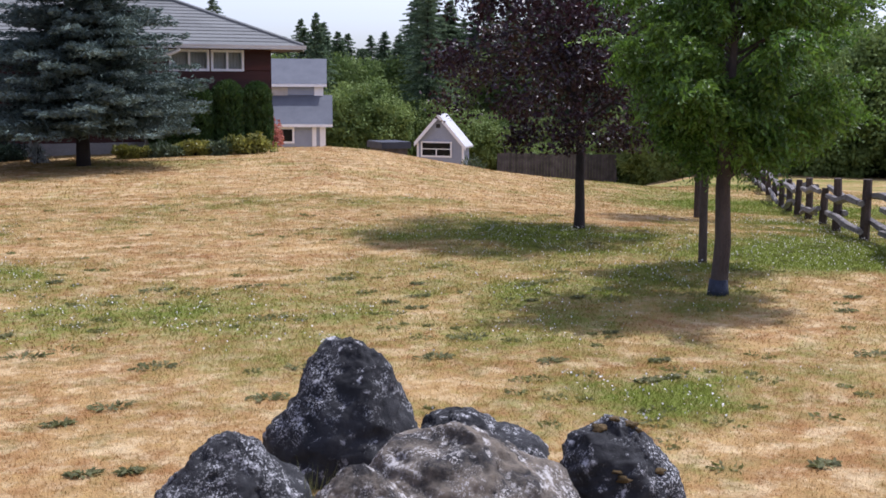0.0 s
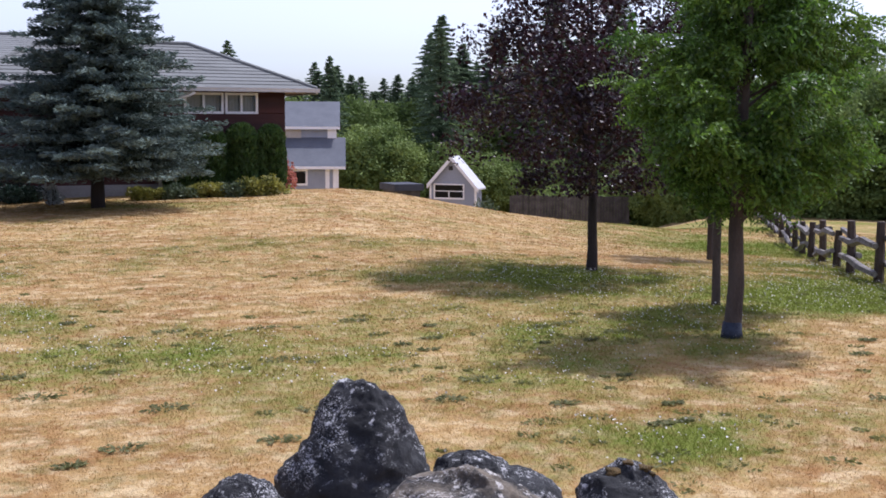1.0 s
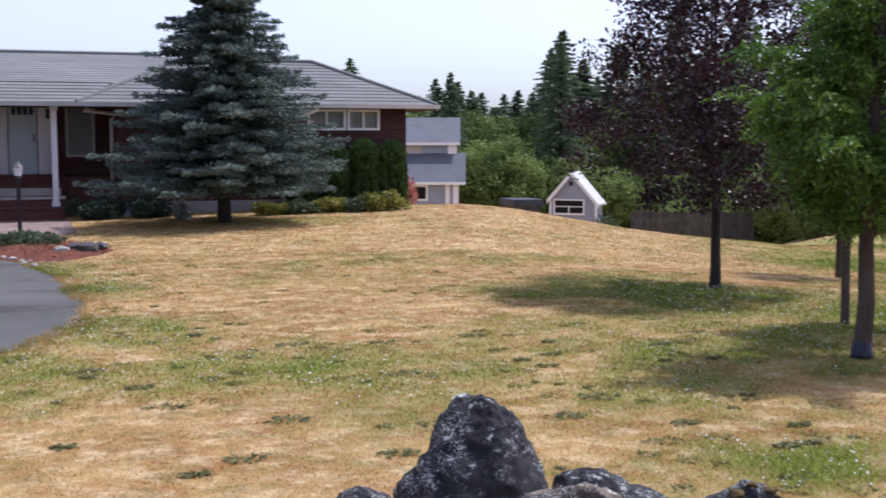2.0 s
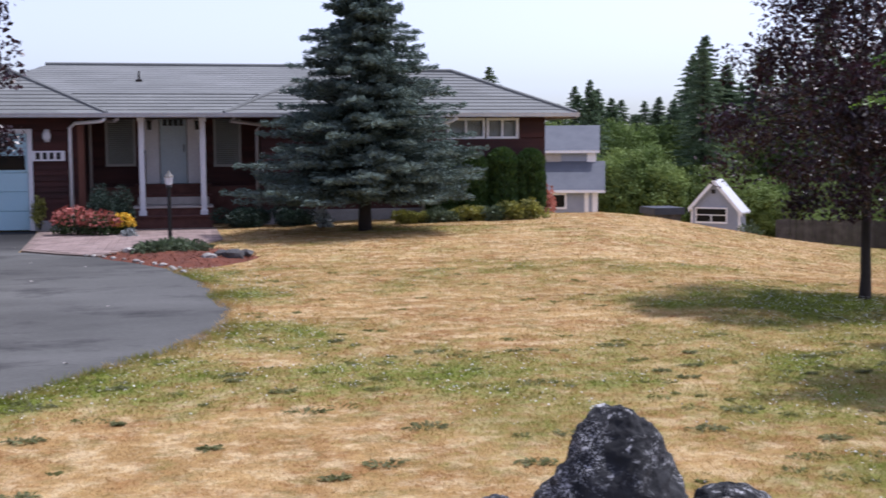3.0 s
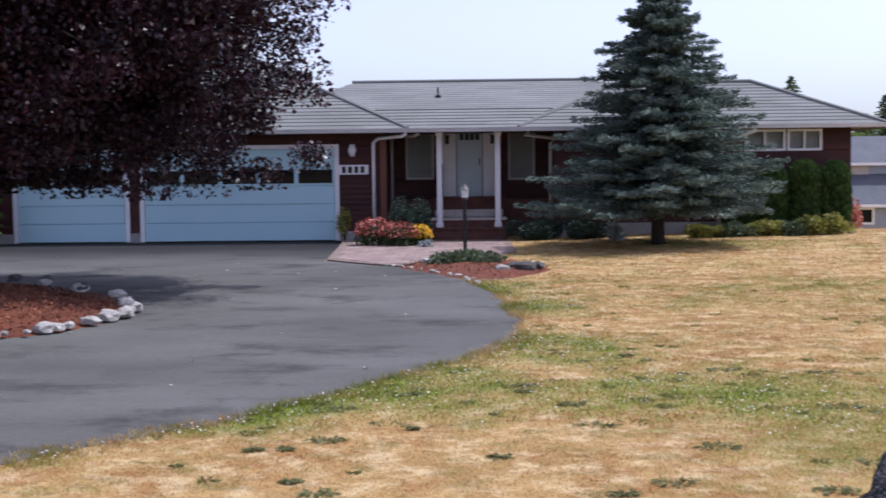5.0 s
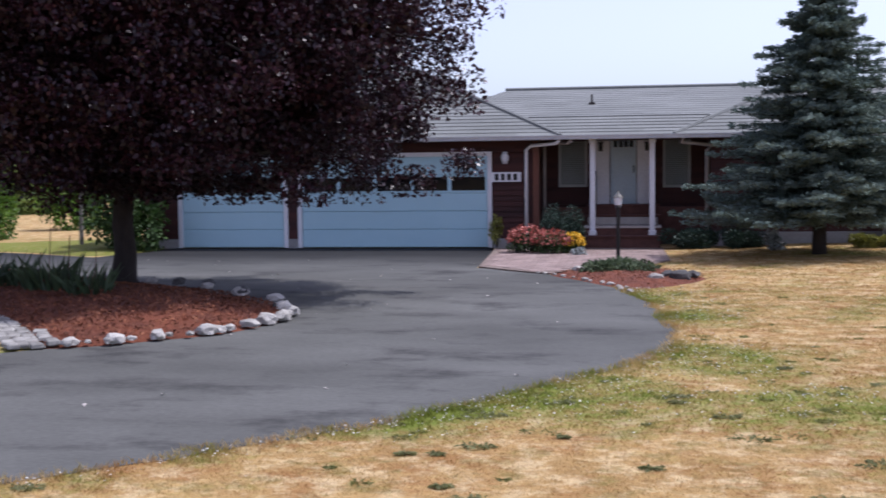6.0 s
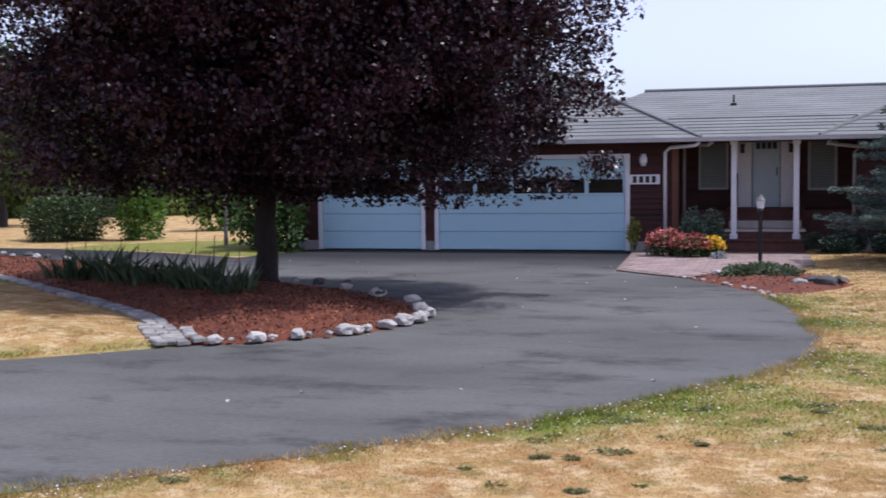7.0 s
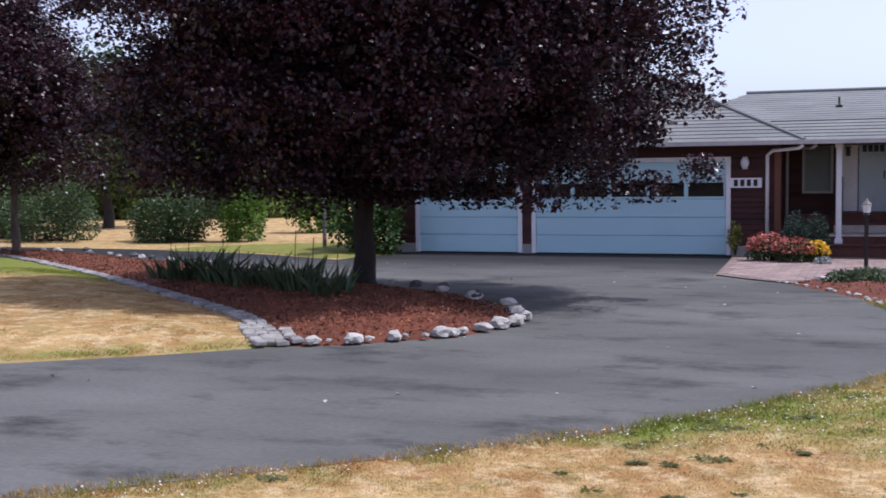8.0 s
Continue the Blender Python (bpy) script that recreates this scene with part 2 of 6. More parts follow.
M = {
    "lawn": lawn_mat("dry_lawn", 1.24, 0.95, 0.6),
    "blade": lawn_mat("grass_blade", 1.38, 0.8, 0.0, 0.45, 0.12),
    "weed": mat("weed_leaf", (0.15, 0.165, 0.045), (0.23, 0.235, 0.08), 4, 40, 0.7, 0.0, island=0.25, sheen=0.45),
    "rosette": mat("rosette_leaf", (0.135, 0.15, 0.055), (0.21, 0.215, 0.09), 4, 40, 0.75, 0.0, island=0.25, sheen=0.45),
    "clover": mat("clover_head", (0.62, 0.60, 0.52), (0.75, 0.73, 0.66), 9, 60, 0.8, 0.0),
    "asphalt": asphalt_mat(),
    "mulch": mat("bark_mulch", (0.105, 0.027, 0.010), (0.185, 0.049, 0.018), 3.0, 60, 0.9, 0.8, step=0.03),
    "chip": mat("bark_chip", (0.105, 0.031, 0.013), (0.26, 0.097, 0.044), 3.0, 60, 0.85, 0.2, island=0.5),
    "paver": mat("paver", (0.225, 0.160, 0.138), (0.315, 0.238, 0.21), 2.5, 50, 0.85, 0.3, obj=0.18, step=0.004),
    "joint": mat("paving_joint", (0.17, 0.125, 0.10), (0.22, 0.17, 0.14), 4, 60, 0.9, 0.3),
    "edging": mat("edging_stone", (0.17, 0.165, 0.15), (0.33, 0.315, 0.285), 5, 60, 0.9, 0.5, obj=0.28),
    "white_stone": mat("white_stone", (0.29, 0.275, 0.245), (0.48, 0.455, 0.41), 6, 50, 0.85, 0.5, c=(0.17, 0.15, 0.12), spots=0.02, obj=0.25),
    "dark_stone": mat("dark_stone", (0.05, 0.05, 0.05), (0.11, 0.105, 0.10), 6, 60, 0.85, 0.6),
    "boulder": boulder_mat("boulder", (0.009, 0.010, 0.011), (0.030, 0.031, 0.032), (0.52, 0.52, 0.51), 0.02),
    "boulder_pale": boulder_mat("boulder_pale", (0.014, 0.013, 0.012), (0.175, 0.145, 0.105), (0.50, 0.48, 0.44), 0.03),
    "moss": mat("moss", (0.075, 0.055, 0.016), (0.16, 0.10, 0.032), 30, 110, 0.95, 1.0),
    "lichen": mat("lichen", (0.33, 0.34, 0.35), (0.46, 0.46, 0.47), 25, 90, 0.95, 0.8),
    "siding": mat("cedar_siding", (0.034, 0.010, 0.0075), (0.070, 0.019, 0.0135), 1.5, 40, 0.75, 0.4, stretch=(0.35, 0.35, 3.0), island=0.22, step=0.006),
    "brown": mat("brown_wood", (0.055, 0.025, 0.018), (0.09, 0.042, 0.03), 3, 40, 0.75, 0.3),
    "roof": mat("roof_shingle", (0.168, 0.175, 0.164), (0.212, 0.220, 0.208), 0.9, 22, 0.9, 0.3, stretch=(0.5, 1, 1), island=0.08, step=0.006),
    "white": mat("white_paint", (0.80, 0.81, 0.83), (0.86, 0.87, 0.88), 2, 30, 0.5, 0.1),
    "gutter": mat("gutter_paint", (0.52, 0.52, 0.51), (0.62, 0.62, 0.61), 2, 30, 0.45, 0.1),
    "pale_blue": mat("pale_blue_paint", (0.455, 0.69, 0.77), (0.485, 0.72, 0.795), 1.2, 260, 0.45, 0.03),
    "door_blue": mat("door_blue_paint", (0.48, 0.60, 0.66), (0.54, 0.66, 0.71), 1.2, 30, 0.4, 0.08),
    "concrete": mat("concrete", (0.27, 0.265, 0.255), (0.37, 0.36, 0.345), 1.2, 30, 0.9, 0.4, step=0.006),
    "brick": mat("step_brick", (0.085, 0.035, 0.027), (0.14, 0.06, 0.045), 5, 40, 0.85, 0.4, obj=0.2),
    "landing": mat("landing", (0.40, 0.36, 0.32), (0.52, 0.48, 0.43), 3, 40, 0.8, 0.2),
    "black": mat("black_metal", (0.012, 0.012, 0.013), (0.025, 0.025, 0.026), 5, 50, 0.4, 0.1, metal=0.3),
    "blind": mat("window_blind", (0.40, 0.39, 0.36), (0.48, 0.47, 0.44), 2, 30, 0.8, 0.1),
    "curtain": mat("curtain", (0.40, 0.37, 0.33), (0.50, 0.47, 0.43), 3, 40, 0.9, 0.2),
    "pipe": mat("tan_pipe", (0.27, 0.24, 0.21), (0.35, 0.31, 0.28), 2, 30, 0.6, 0.1),
    # siding brown with the sun's brightening painted into the colour
    "sunlit_siding": mat("sunlit_siding", (0.12, 0.045, 0.026), (0.18, 0.07, 0.042), 3, 40, 0.7, 0.3, stretch=(2, 2, 0.3)),
    "glass": glass_mat("window_glass"),
    "globe": glass_mat("lamp_glass", (0.75, 0.77, 0.80), 0.25),
    "grey_wall": mat("grey_siding", (0.27, 0.305, 0.375), (0.32, 0.355, 0.425), 1.0, 20, 0.8, 0.2),
    "grey_roof": mat("grey_roofing", (0.105, 0.115, 0.130), (0.14, 0.15, 0.168), 0.8, 14, 0.9, 0.3),
    "slate": mat("dark_slate", (0.035, 0.04, 0.05), (0.06, 0.067, 0.08), 2, 20, 0.85, 0.2),
    "old_wood": mat("weathered_wood", (0.055, 0.05, 0.045), (0.115, 0.105, 0.098), 3, 40, 0.9, 0.6, obj=0.25),
    "rail_wood": mat("split_rail_wood", (0.105, 0.095, 0.085), (0.26, 0.24, 0.215), 7, 40, 0.9, 0.8, c=(0.045, 0.038, 0.032), spots=0.06, obj=0.2),
    "post_wood": mat("post_wood", (0.05, 0.035, 0.028), (0.09, 0.065, 0.05), 5, 40, 0.9, 0.6),
    "bark": mat("grey_bark", (0.048, 0.035, 0.027), (0.100, 0.078, 0.062), 6, 60, 0.95, 0.9, stretch=(1, 1, 0.35), step=0.02),
    "dark_bark": mat("dark_bark", (0.019, 0.015, 0.013), (0.045, 0.035, 0.03), 6, 60, 0.95, 0.9, stretch=(1, 1, 0.35), step=0.02),
    "guard": mat("trunk_guard", (0.012, 0.018, 0.032), (0.03, 0.042, 0.065), 18, 60, 0.6, 0.5),
    "purple": mat("purple_leaf", (0.0115, 0.0048, 0.007), (0.047, 0.0138, 0.0205), 1.5, 30, 0.38, 0.0, island=0.55, sheen=0.16),
    "locust": mat("bright_leaf", (0.052, 0.128, 0.014), (0.140, 0.240, 0.032), 1.5, 30, 0.5, 0.0, island=0.5, sheen=0.4),
    "green": mat("green_leaf", (0.034, 0.066, 0.019), (0.070, 0.115, 0.032), 1.2, 20, 0.55, 0.0, island=0.45, sheen=0.15),
    "forest": mat("forest_leaf", (0.125, 0.190, 0.048), (0.245, 0.320, 0.088), 0.22, 6, 0.65, 0.0, island=0.22, sheen=0.3),
    "fir": mat("fir_needle", (0.10, 0.155, 0.085), (0.18, 0.245, 0.13), 0.4, 10, 0.7, 0.0, island=0.3, sheen=0.4),
    "spruce": mat("blue_spruce_needle", (0.090, 0.132, 0.110), (0.165, 0.215, 0.182), 1.4, 30, 0.75, 0.0, island=0.28, sheen=0.12),
    "cypress": mat("cypress_leaf", (0.030, 0.072, 0.014), (0.065, 0.118, 0.024), 2.0, 30, 0.7, 0.0, island=0.35, sheen=0.2),
    "gold": mat("golden_leaf", (0.17, 0.18, 0.03), (0.34, 0.33, 0.07), 1.6, 30, 0.6, 0.0, island=0.4, sheen=0.25),
    "juniper": mat("juniper_leaf", (0.07, 0.105, 0.05), (0.13, 0.165, 0.085), 3, 40, 0.7, 0.0, island=0.4, sheen=0.2),
    "deep": mat("deep_green_leaf", (0.018, 0.042, 0.030), (0.04, 0.075, 0.05), 3, 40, 0.65, 0.0, island=0.4, sheen=0.15),
    "iris": mat("iris_leaf", (0.034, 0.062, 0.026), (0.066, 0.100, 0.042), 3, 40, 0.6, 0.0, island=0.35, sheen=0.2),
    "coral": mat("coral_flower", (0.34, 0.065, 0.05), (0.55, 0.20, 0.16), 6, 50, 0.7, 0.0, island=0.4, sheen=0.2),
    "yellow": mat("yellow_flower", (0.70, 0.40, 0.02), (0.80, 0.55, 0.04), 6, 50, 0.7, 0.0, island=0.25, sheen=0.2),
    "silver": mat("silver_leaf", (0.30, 0.34, 0.33), (0.42, 0.46, 0.45), 6, 50, 0.8, 0.0, island=0.3),
    "pink": mat("pink_leaf", (0.40, 0.13, 0.09), (0.52, 0.22, 0.16), 2, 30, 0.7, 0.0, island=0.35, sheen=0.3),
}
for kind_of, gloss in (("purple", 0.42), ("spruce", 0.2), ("asphalt", 0.16), ("roof", 0.22), ("forest", 0.2), ("fir", 0.15)):
    M[kind_of].node_tree.nodes["Principled BSDF"].inputs["Specular IOR Level"].default_value = gloss

rng = np.random.default_rng(7)


# ---- helpers for things and parts ----
def link_mesh(name, me, material, parent=None, label=""):
    me.materials.append(M[material] if isinstance(material, str) else material)
    ob = new(name, me)
    if parent is not None:
        ob.parent = parent
    if label:
        ob["label"] = label
    return ob


def part(name, bm, material, parent=None, label="", smooth=False):
    me = bpy.data.meshes.new(name)
    bmesh.ops.recalc_face_normals(bm, faces=bm.faces)
    bm.to_mesh(me)
    bm.free()
    if smooth:
        me.shade_smooth()
    return link_mesh(name, me, material, parent, label)


def thing(name, x, y, z, label, category, group="", turn=0.0):
    ob = new(name)
    ob.matrix_world = pose(x, y, z, 0, 0, turn)
    ob.empty_display_size = 0.2
    return tagged(ob, label, category, group)


def box(bm, x0, x1, y0, y1, z0, z1, bevel=0.0):
    c = [(x0, y0, z0), (x1, y0, z0), (x1, y1, z0), (x0, y1, z0), (x0, y0, z1), (x1, y0, z1), (x1, y1, z1), (x0, y1, z1)]
    v = [bm.verts.new(p) for p in c]
    fs = [bm.faces.new([v[i] for i in q]) for q in ((3, 2, 1, 0), (4, 5, 6, 7), (0, 1, 5, 4), (1, 2, 6, 5), (2, 3, 7, 6), (3, 0, 4, 7))]
    if bevel:
        bmesh.ops.bevel(bm, geom=list({e for f in fs for e in f.edges}), offset=bevel, segments=1, affect="EDGES")
    return bm


def boxes(*rows, bevel=0.0):
    bm = bmesh.new()
    for r in rows:
        box(bm, *r, bevel=bevel)
    return bm


def tube(bm, pts, radii, seg=8, cap=True):
    pts = [Vector(p) for p in pts]
    rings = []
    for i, p in enumerate(pts):
        d = (pts[min(i + 1, len(pts) - 1)] - pts[max(i - 1, 0)]).normalized()
        a = d.cross(Vector((0.31, 0.95, 0.1))).normalized()
        b = d.cross(a)
        rings.append([bm.verts.new(p + (a * math.cos(k * 2 * math.pi / seg) + b * math.sin(k * 2 * math.pi / seg)) * radii[i]) for k in range(seg)])
    for r0, r1 in zip(rings, rings[1:]):
        for k in range(seg):
            bm.faces.new((r0[k], r0[(k + 1) % seg], r1[(k + 1) % seg], r1[k]))
    if cap:
        bm.faces.new(rings[-1])
        bm.faces.new(rings[0][::-1])
    return bm


def quads_mesh(name, verts, loops_per=4, attr=None):
    """A mesh of loose polygons, loops_per corners each, from an array of corners."""
    n = len(verts)
    me = bpy.data.meshes.new(name)
    me.vertices.add(n)
    me.vertices.foreach_set("co", np.ascontiguousarray(verts, dtype=np.float32).ravel())
    me.loops.add(n)
    me.loops.foreach_set("vertex_index", np.arange(n, dtype=np.int32))
    me.polygons.add(n // loops_per)
    me.polygons.foreach_set("loop_start", np.arange(0, n, loops_per, dtype=np.int32))
    me.polygons.foreach_set("loop_total", np.full(n // loops_per, loops_per, dtype=np.int32))
    if attr is not None:
        me.attributes.new("lush", "FLOAT", "POINT").data.foreach_set("value", np.ascontiguousarray(attr, dtype=np.float32))
    me.update(calc_edges=True)
    me.validate()
    return me


def unit(a):
    return a / (np.linalg.norm(a, axis=-1, keepdims=True) + 1e-9)


def leaves(name, centres, size, long=1.6, along=None, droop=0.0, flat=0.0, facing=None):
    """Leaf-shaped quads at the centres; along: the way each leaf points (random where none)."""
    n = len(centres)
    d = unit(rng.normal(size=(n, 3)) if along is None else along + rng.normal(size=(n, 3)) * 0.35)
    d[:, 2] -= droop
    d = unit(d)
    up = rng.normal(size=(n, 3))
    up[:, 2] += flat
    if facing is not None:
        up = facing * 2.2 + up * 0.8
    s = unit(np.cross(d, up))
    k = unit(np.cross(s, d))
    L = (size * rng.uniform(0.6, 1.3, n))[:, None]
    w = L / long
    v = np.stack([centres - d * L * 0.5, centres + s * w * 0.5 + k * L * 0.10, centres + d * L * 0.5 - k * L * 0.06, centres - s * w * 0.5 + k * L * 0.10], 1)
    return quads_mesh(name, v.reshape(-1, 3))


def fbm(x, y, seed=0, octaves=4):
    """Smooth value noise in about 0..1, for arrays."""
    r = np.random.default_rng(seed)
    out, amp, tot = 0, 1.0, 0.0
    table = r.random((256, 256))
    for o in range(octaves):
        xs, ys = x * 2**o + 17.3 * o, y * 2**o + 9.1 * o
        xi, yi = np.floor(xs).astype(int), np.floor(ys).astype(int)
        fx, fy = xs - xi, ys - yi
        fx, fy = fx * fx * (3 - 2 * fx), fy * fy * (3 - 2 * fy)
        g = lambda i, j: table[(xi + i) % 256, (yi + j) % 256]
        out = out + amp * ((g(0, 0) * (1 - fx) + g(1, 0) * fx) * (1 - fy) + (g(0, 1) * (1 - fx) + g(1, 1) * fx) * fy)
        tot += amp
        amp *= 0.55
    return out / tot


def spline(pts, n=8, closed=False):
    p = np.array(pts, float)
    m = len(p)
    out = []
    for i in range(m if closed else m - 1):
        a, b, c, d = (p[(i - 1) % m], p[i], p[(i + 1) % m], p[(i + 2) % m]) if closed else (p[max(i - 1, 0)], p[i], p[i + 1], p[min(i + 2, m - 1)])
        for t in np.arange(n) / n:
            out.append(0.5 * (2 * b + (c - a) * t + (2 * a - 5 * b + 4 * c - d) * t * t + (3 * b - a - 3 * c + d) * t**3))
    if not closed:
        out.append(p[-1])
    return np.array(out)


def sheet(pts, z, thick=0.0):
    """A flat patch with the outline pts, with a skirt of that thickness."""
    bm = bmesh.new()
    v = [bm.verts.new((x, y, z)) for x, y in pts]
    f = bm.faces.new(v)
    if thick:
        w = [bm.verts.new((x, y, z - thick)) for x, y in pts]
        for i in range(len(v)):
            j = (i + 1) % len(v)
            bm.faces.new((v[i], v[j], w[j], w[i]))
    bmesh.ops.triangulate(bm, faces=[f])
    return bm


def inside(px, py, poly):
    x, y = np.asarray(px), np.asarray(py)
    r = np.zeros(x.shape, bool)
    q = np.asarray(poly)
    for (x0, y0), (x1, y1) in zip(q, np.roll(q, -1, 0)):
        if y0 != y1:
            r ^= ((y0 > y) != (y1 > y)) & (x < (x1 - x0) * (y - y0) / (y1 - y0) + x0)
    return r


def away(px, py, line):
    """Distance of points from a polyline."""
    best = np.full(np.shape(px), 1e9)
    for (x0, y0), (x1, y1) in zip(line[:-1], line[1:]):
        dx, dy = x1 - x0, y1 - y0
        t = np.clip(((px - x0) * dx + (py - y0) * dy) / (dx * dx + dy * dy + 1e-9), 0, 1)
        best = np.minimum(best, np.hypot(px - x0 - t * dx, py - y0 - t * dy))
    return best

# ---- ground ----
# crest heights by bearing from the camera, fitted to the lawn's edge in its view
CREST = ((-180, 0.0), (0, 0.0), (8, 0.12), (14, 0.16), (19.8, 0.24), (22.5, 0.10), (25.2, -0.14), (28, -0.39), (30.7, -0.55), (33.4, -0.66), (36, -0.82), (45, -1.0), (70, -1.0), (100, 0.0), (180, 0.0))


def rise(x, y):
    """Height of the ground, shaped by bearing to fit the camera's view: level by the drive, a low mound beside the
    house, falling away behind it.
    """
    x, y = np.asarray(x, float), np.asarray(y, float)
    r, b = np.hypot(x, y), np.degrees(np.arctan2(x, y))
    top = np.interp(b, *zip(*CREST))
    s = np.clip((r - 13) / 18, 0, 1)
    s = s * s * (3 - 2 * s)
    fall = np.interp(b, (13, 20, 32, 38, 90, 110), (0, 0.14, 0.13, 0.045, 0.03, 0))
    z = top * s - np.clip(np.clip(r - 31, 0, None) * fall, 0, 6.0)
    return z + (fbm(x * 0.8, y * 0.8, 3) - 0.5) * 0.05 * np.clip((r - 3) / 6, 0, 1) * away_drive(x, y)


DRIVE_R = spline([(-3.37, 7.66), (-2.8, 8.13), (-1.86, 9.22), (-0.63, 11.07), (0.13, 12.32), (0.48, 13.95), (0.38, 16.47), (-0.16, 19.48), (-1.44, 22.13), (-3.06, 23.75)], 10)
DRIVE_R = DRIVE_R + np.stack([fbm(DRIVE_R[:, 1] * 3, DRIVE_R[:, 0] * 3, 41) - 0.5, fbm(DRIVE_R[:, 0] * 3, DRIVE_R[:, 1] * 3, 42) - 0.5], -1) * 0.25
DRIVE = np.vstack([DRIVE_R, [(-3.3, 28.35), (-3.45, 29.62), (-12.0, 29.62), (-12.6, 26.5), (-15.6, 28.05), (-19.5, 29.2), (-25.6, 29.64), (-45, 29.0), (-60, 26), (-60, 21), (-45, 24), (-30, 24.5), (-30, 2), (-40, -14), (-30, -20), (-16, -3), (-7, 4.2)]])


DRIVE_EDGE = np.vstack([[(-9.5, 1.9), (-7, 4.2)], DRIVE_R])


def away_drive(x, y):
    d = away(x, y, np.vstack([DRIVE, DRIVE[:1]]))
    return np.where(inside(x, y, DRIVE), 0.0, np.clip(d / 1.5, 0, 1))


def greenness(x, y):
    """How green the grass is: along the drive, round the young trees, in patches, and as a tint in two tree shadows."""
    d = away(x, y, DRIVE_EDGE)
    g = 0.42 * np.exp(-(d / 1.1) ** 2)
    # first two spots paint a green tint into the young tree's and plum's shadows
    for cx, cy, w, k in ((5.9, 9.4, 1.7, 0.72), (7.6, 13.5, 2.1, 0.78), (13.0, 14.0, 2.4, 0.7), (10.4, 11.4, 1.7, 0.8), (9.4, 9.9, 1.8, 0.5), (5.4, 6.1, 1.0, 0.35), (4.3, 5.9, 0.5, 0.4), (24, 29, 10, 0.6), (4.0, 9.5, 2.2, 0.22), (1.8, 10.5, 1.6, 0.3), (1.1, 12.8, 1.4, 0.38), (3.6, 6.1, 0.8, 0.38), (17, 19, 4, 0.8), (-1.0, 21.0, 1.0, 0.3), (3.9, 26.1, 2.2, 0.35), (10.0, 31.5, 1.2, 0.3)):
        g = g + k * np.exp(-((x - cx) ** 2 + (y - cy) ** 2) / w**2)
    g = g + 0.03 + (fbm(x * 0.4, y * 0.5, 11) - 0.52) * 1.4 + (fbm(x * 2.4, y * 2.4, 12, 3) - 0.52) * 0.8
    return np.clip(g, 0, 1)


def axis(near0, near1, step, far0, far1):
    a = list(np.arange(near0, near1 + 1e-6, step))
    s = step
    while a[-1] < far1:
        s *= 1.25
        a.append(a[-1] + s)
    s = step
    while a[0] > far0:
        s *= 1.25
        a.insert(0, a[0] - s)
    return np.array(a)


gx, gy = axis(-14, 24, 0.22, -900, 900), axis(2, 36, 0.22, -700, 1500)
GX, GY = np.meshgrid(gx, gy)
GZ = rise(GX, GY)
me = bpy.data.meshes.new("ground")
nx, ny = len(gx), len(gy)
idx = np.arange(nx * ny).reshape(ny, nx)
quad = np.stack([idx[:-1, :-1], idx[:-1, 1:], idx[1:, 1:], idx[1:, :-1]], -1).reshape(-1, 4)
me.vertices.add(nx * ny)
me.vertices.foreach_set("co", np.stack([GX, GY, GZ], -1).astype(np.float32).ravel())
me.loops.add(quad.size)
me.loops.foreach_set("vertex_index", quad.astype(np.int32).ravel())
me.polygons.add(len(quad))
me.polygons.foreach_set("loop_start", np.arange(0, quad.size, 4, dtype=np.int32))
me.polygons.foreach_set("loop_total", np.full(len(quad), 4, dtype=np.int32))
me.attributes.new("lush", "FLOAT", "POINT").data.foreach_set("value", greenness(GX, GY).astype(np.float32).ravel())
me.update(calc_edges=True)
me.shade_smooth()
tagged(link_mesh("ground", me, "lawn"), "sunburnt tan lawn with green patches, sloping away", "lawn", kind="structure")

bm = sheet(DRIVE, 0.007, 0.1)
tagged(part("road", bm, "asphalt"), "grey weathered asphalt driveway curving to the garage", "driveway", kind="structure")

# ---- planted island in the drive ----
STONE_EDGE = spline([(-6.68, 12.5), (-7.65, 13.85), (-8.69, 15.07), (-11.62, 17.64), (-15.31, 20.74), (-19.83, 24.15), (-22.12, 25.6), (-26, 27)], 6)
ISLAND_F = spline([(-6.68, 12.5), (-6.09, 12.81), (-5.56, 13.32), (-5.02, 13.85), (-4.69, 14.68), (-4.59, 15.32), (-4.9, 16.25), (-5.51, 17.23), (-6.73, 18.59), (-8.12, 19.47), (-10.53, 21.17), (-13.65, 22.96), (-17.2, 24.91), (-19.15, 25.98), (-21.34, 26.93), (-23.74, 27.47), (-27, 28.0)], 5)
MULCH = np.vstack([ISLAND_F, STONE_EDGE[::-1][:-1]])


def mound(x, y, edge, high, wide):
    d = away(x, y, edge)
    return high * (1 - np.exp(-((d / wide) ** 2)))


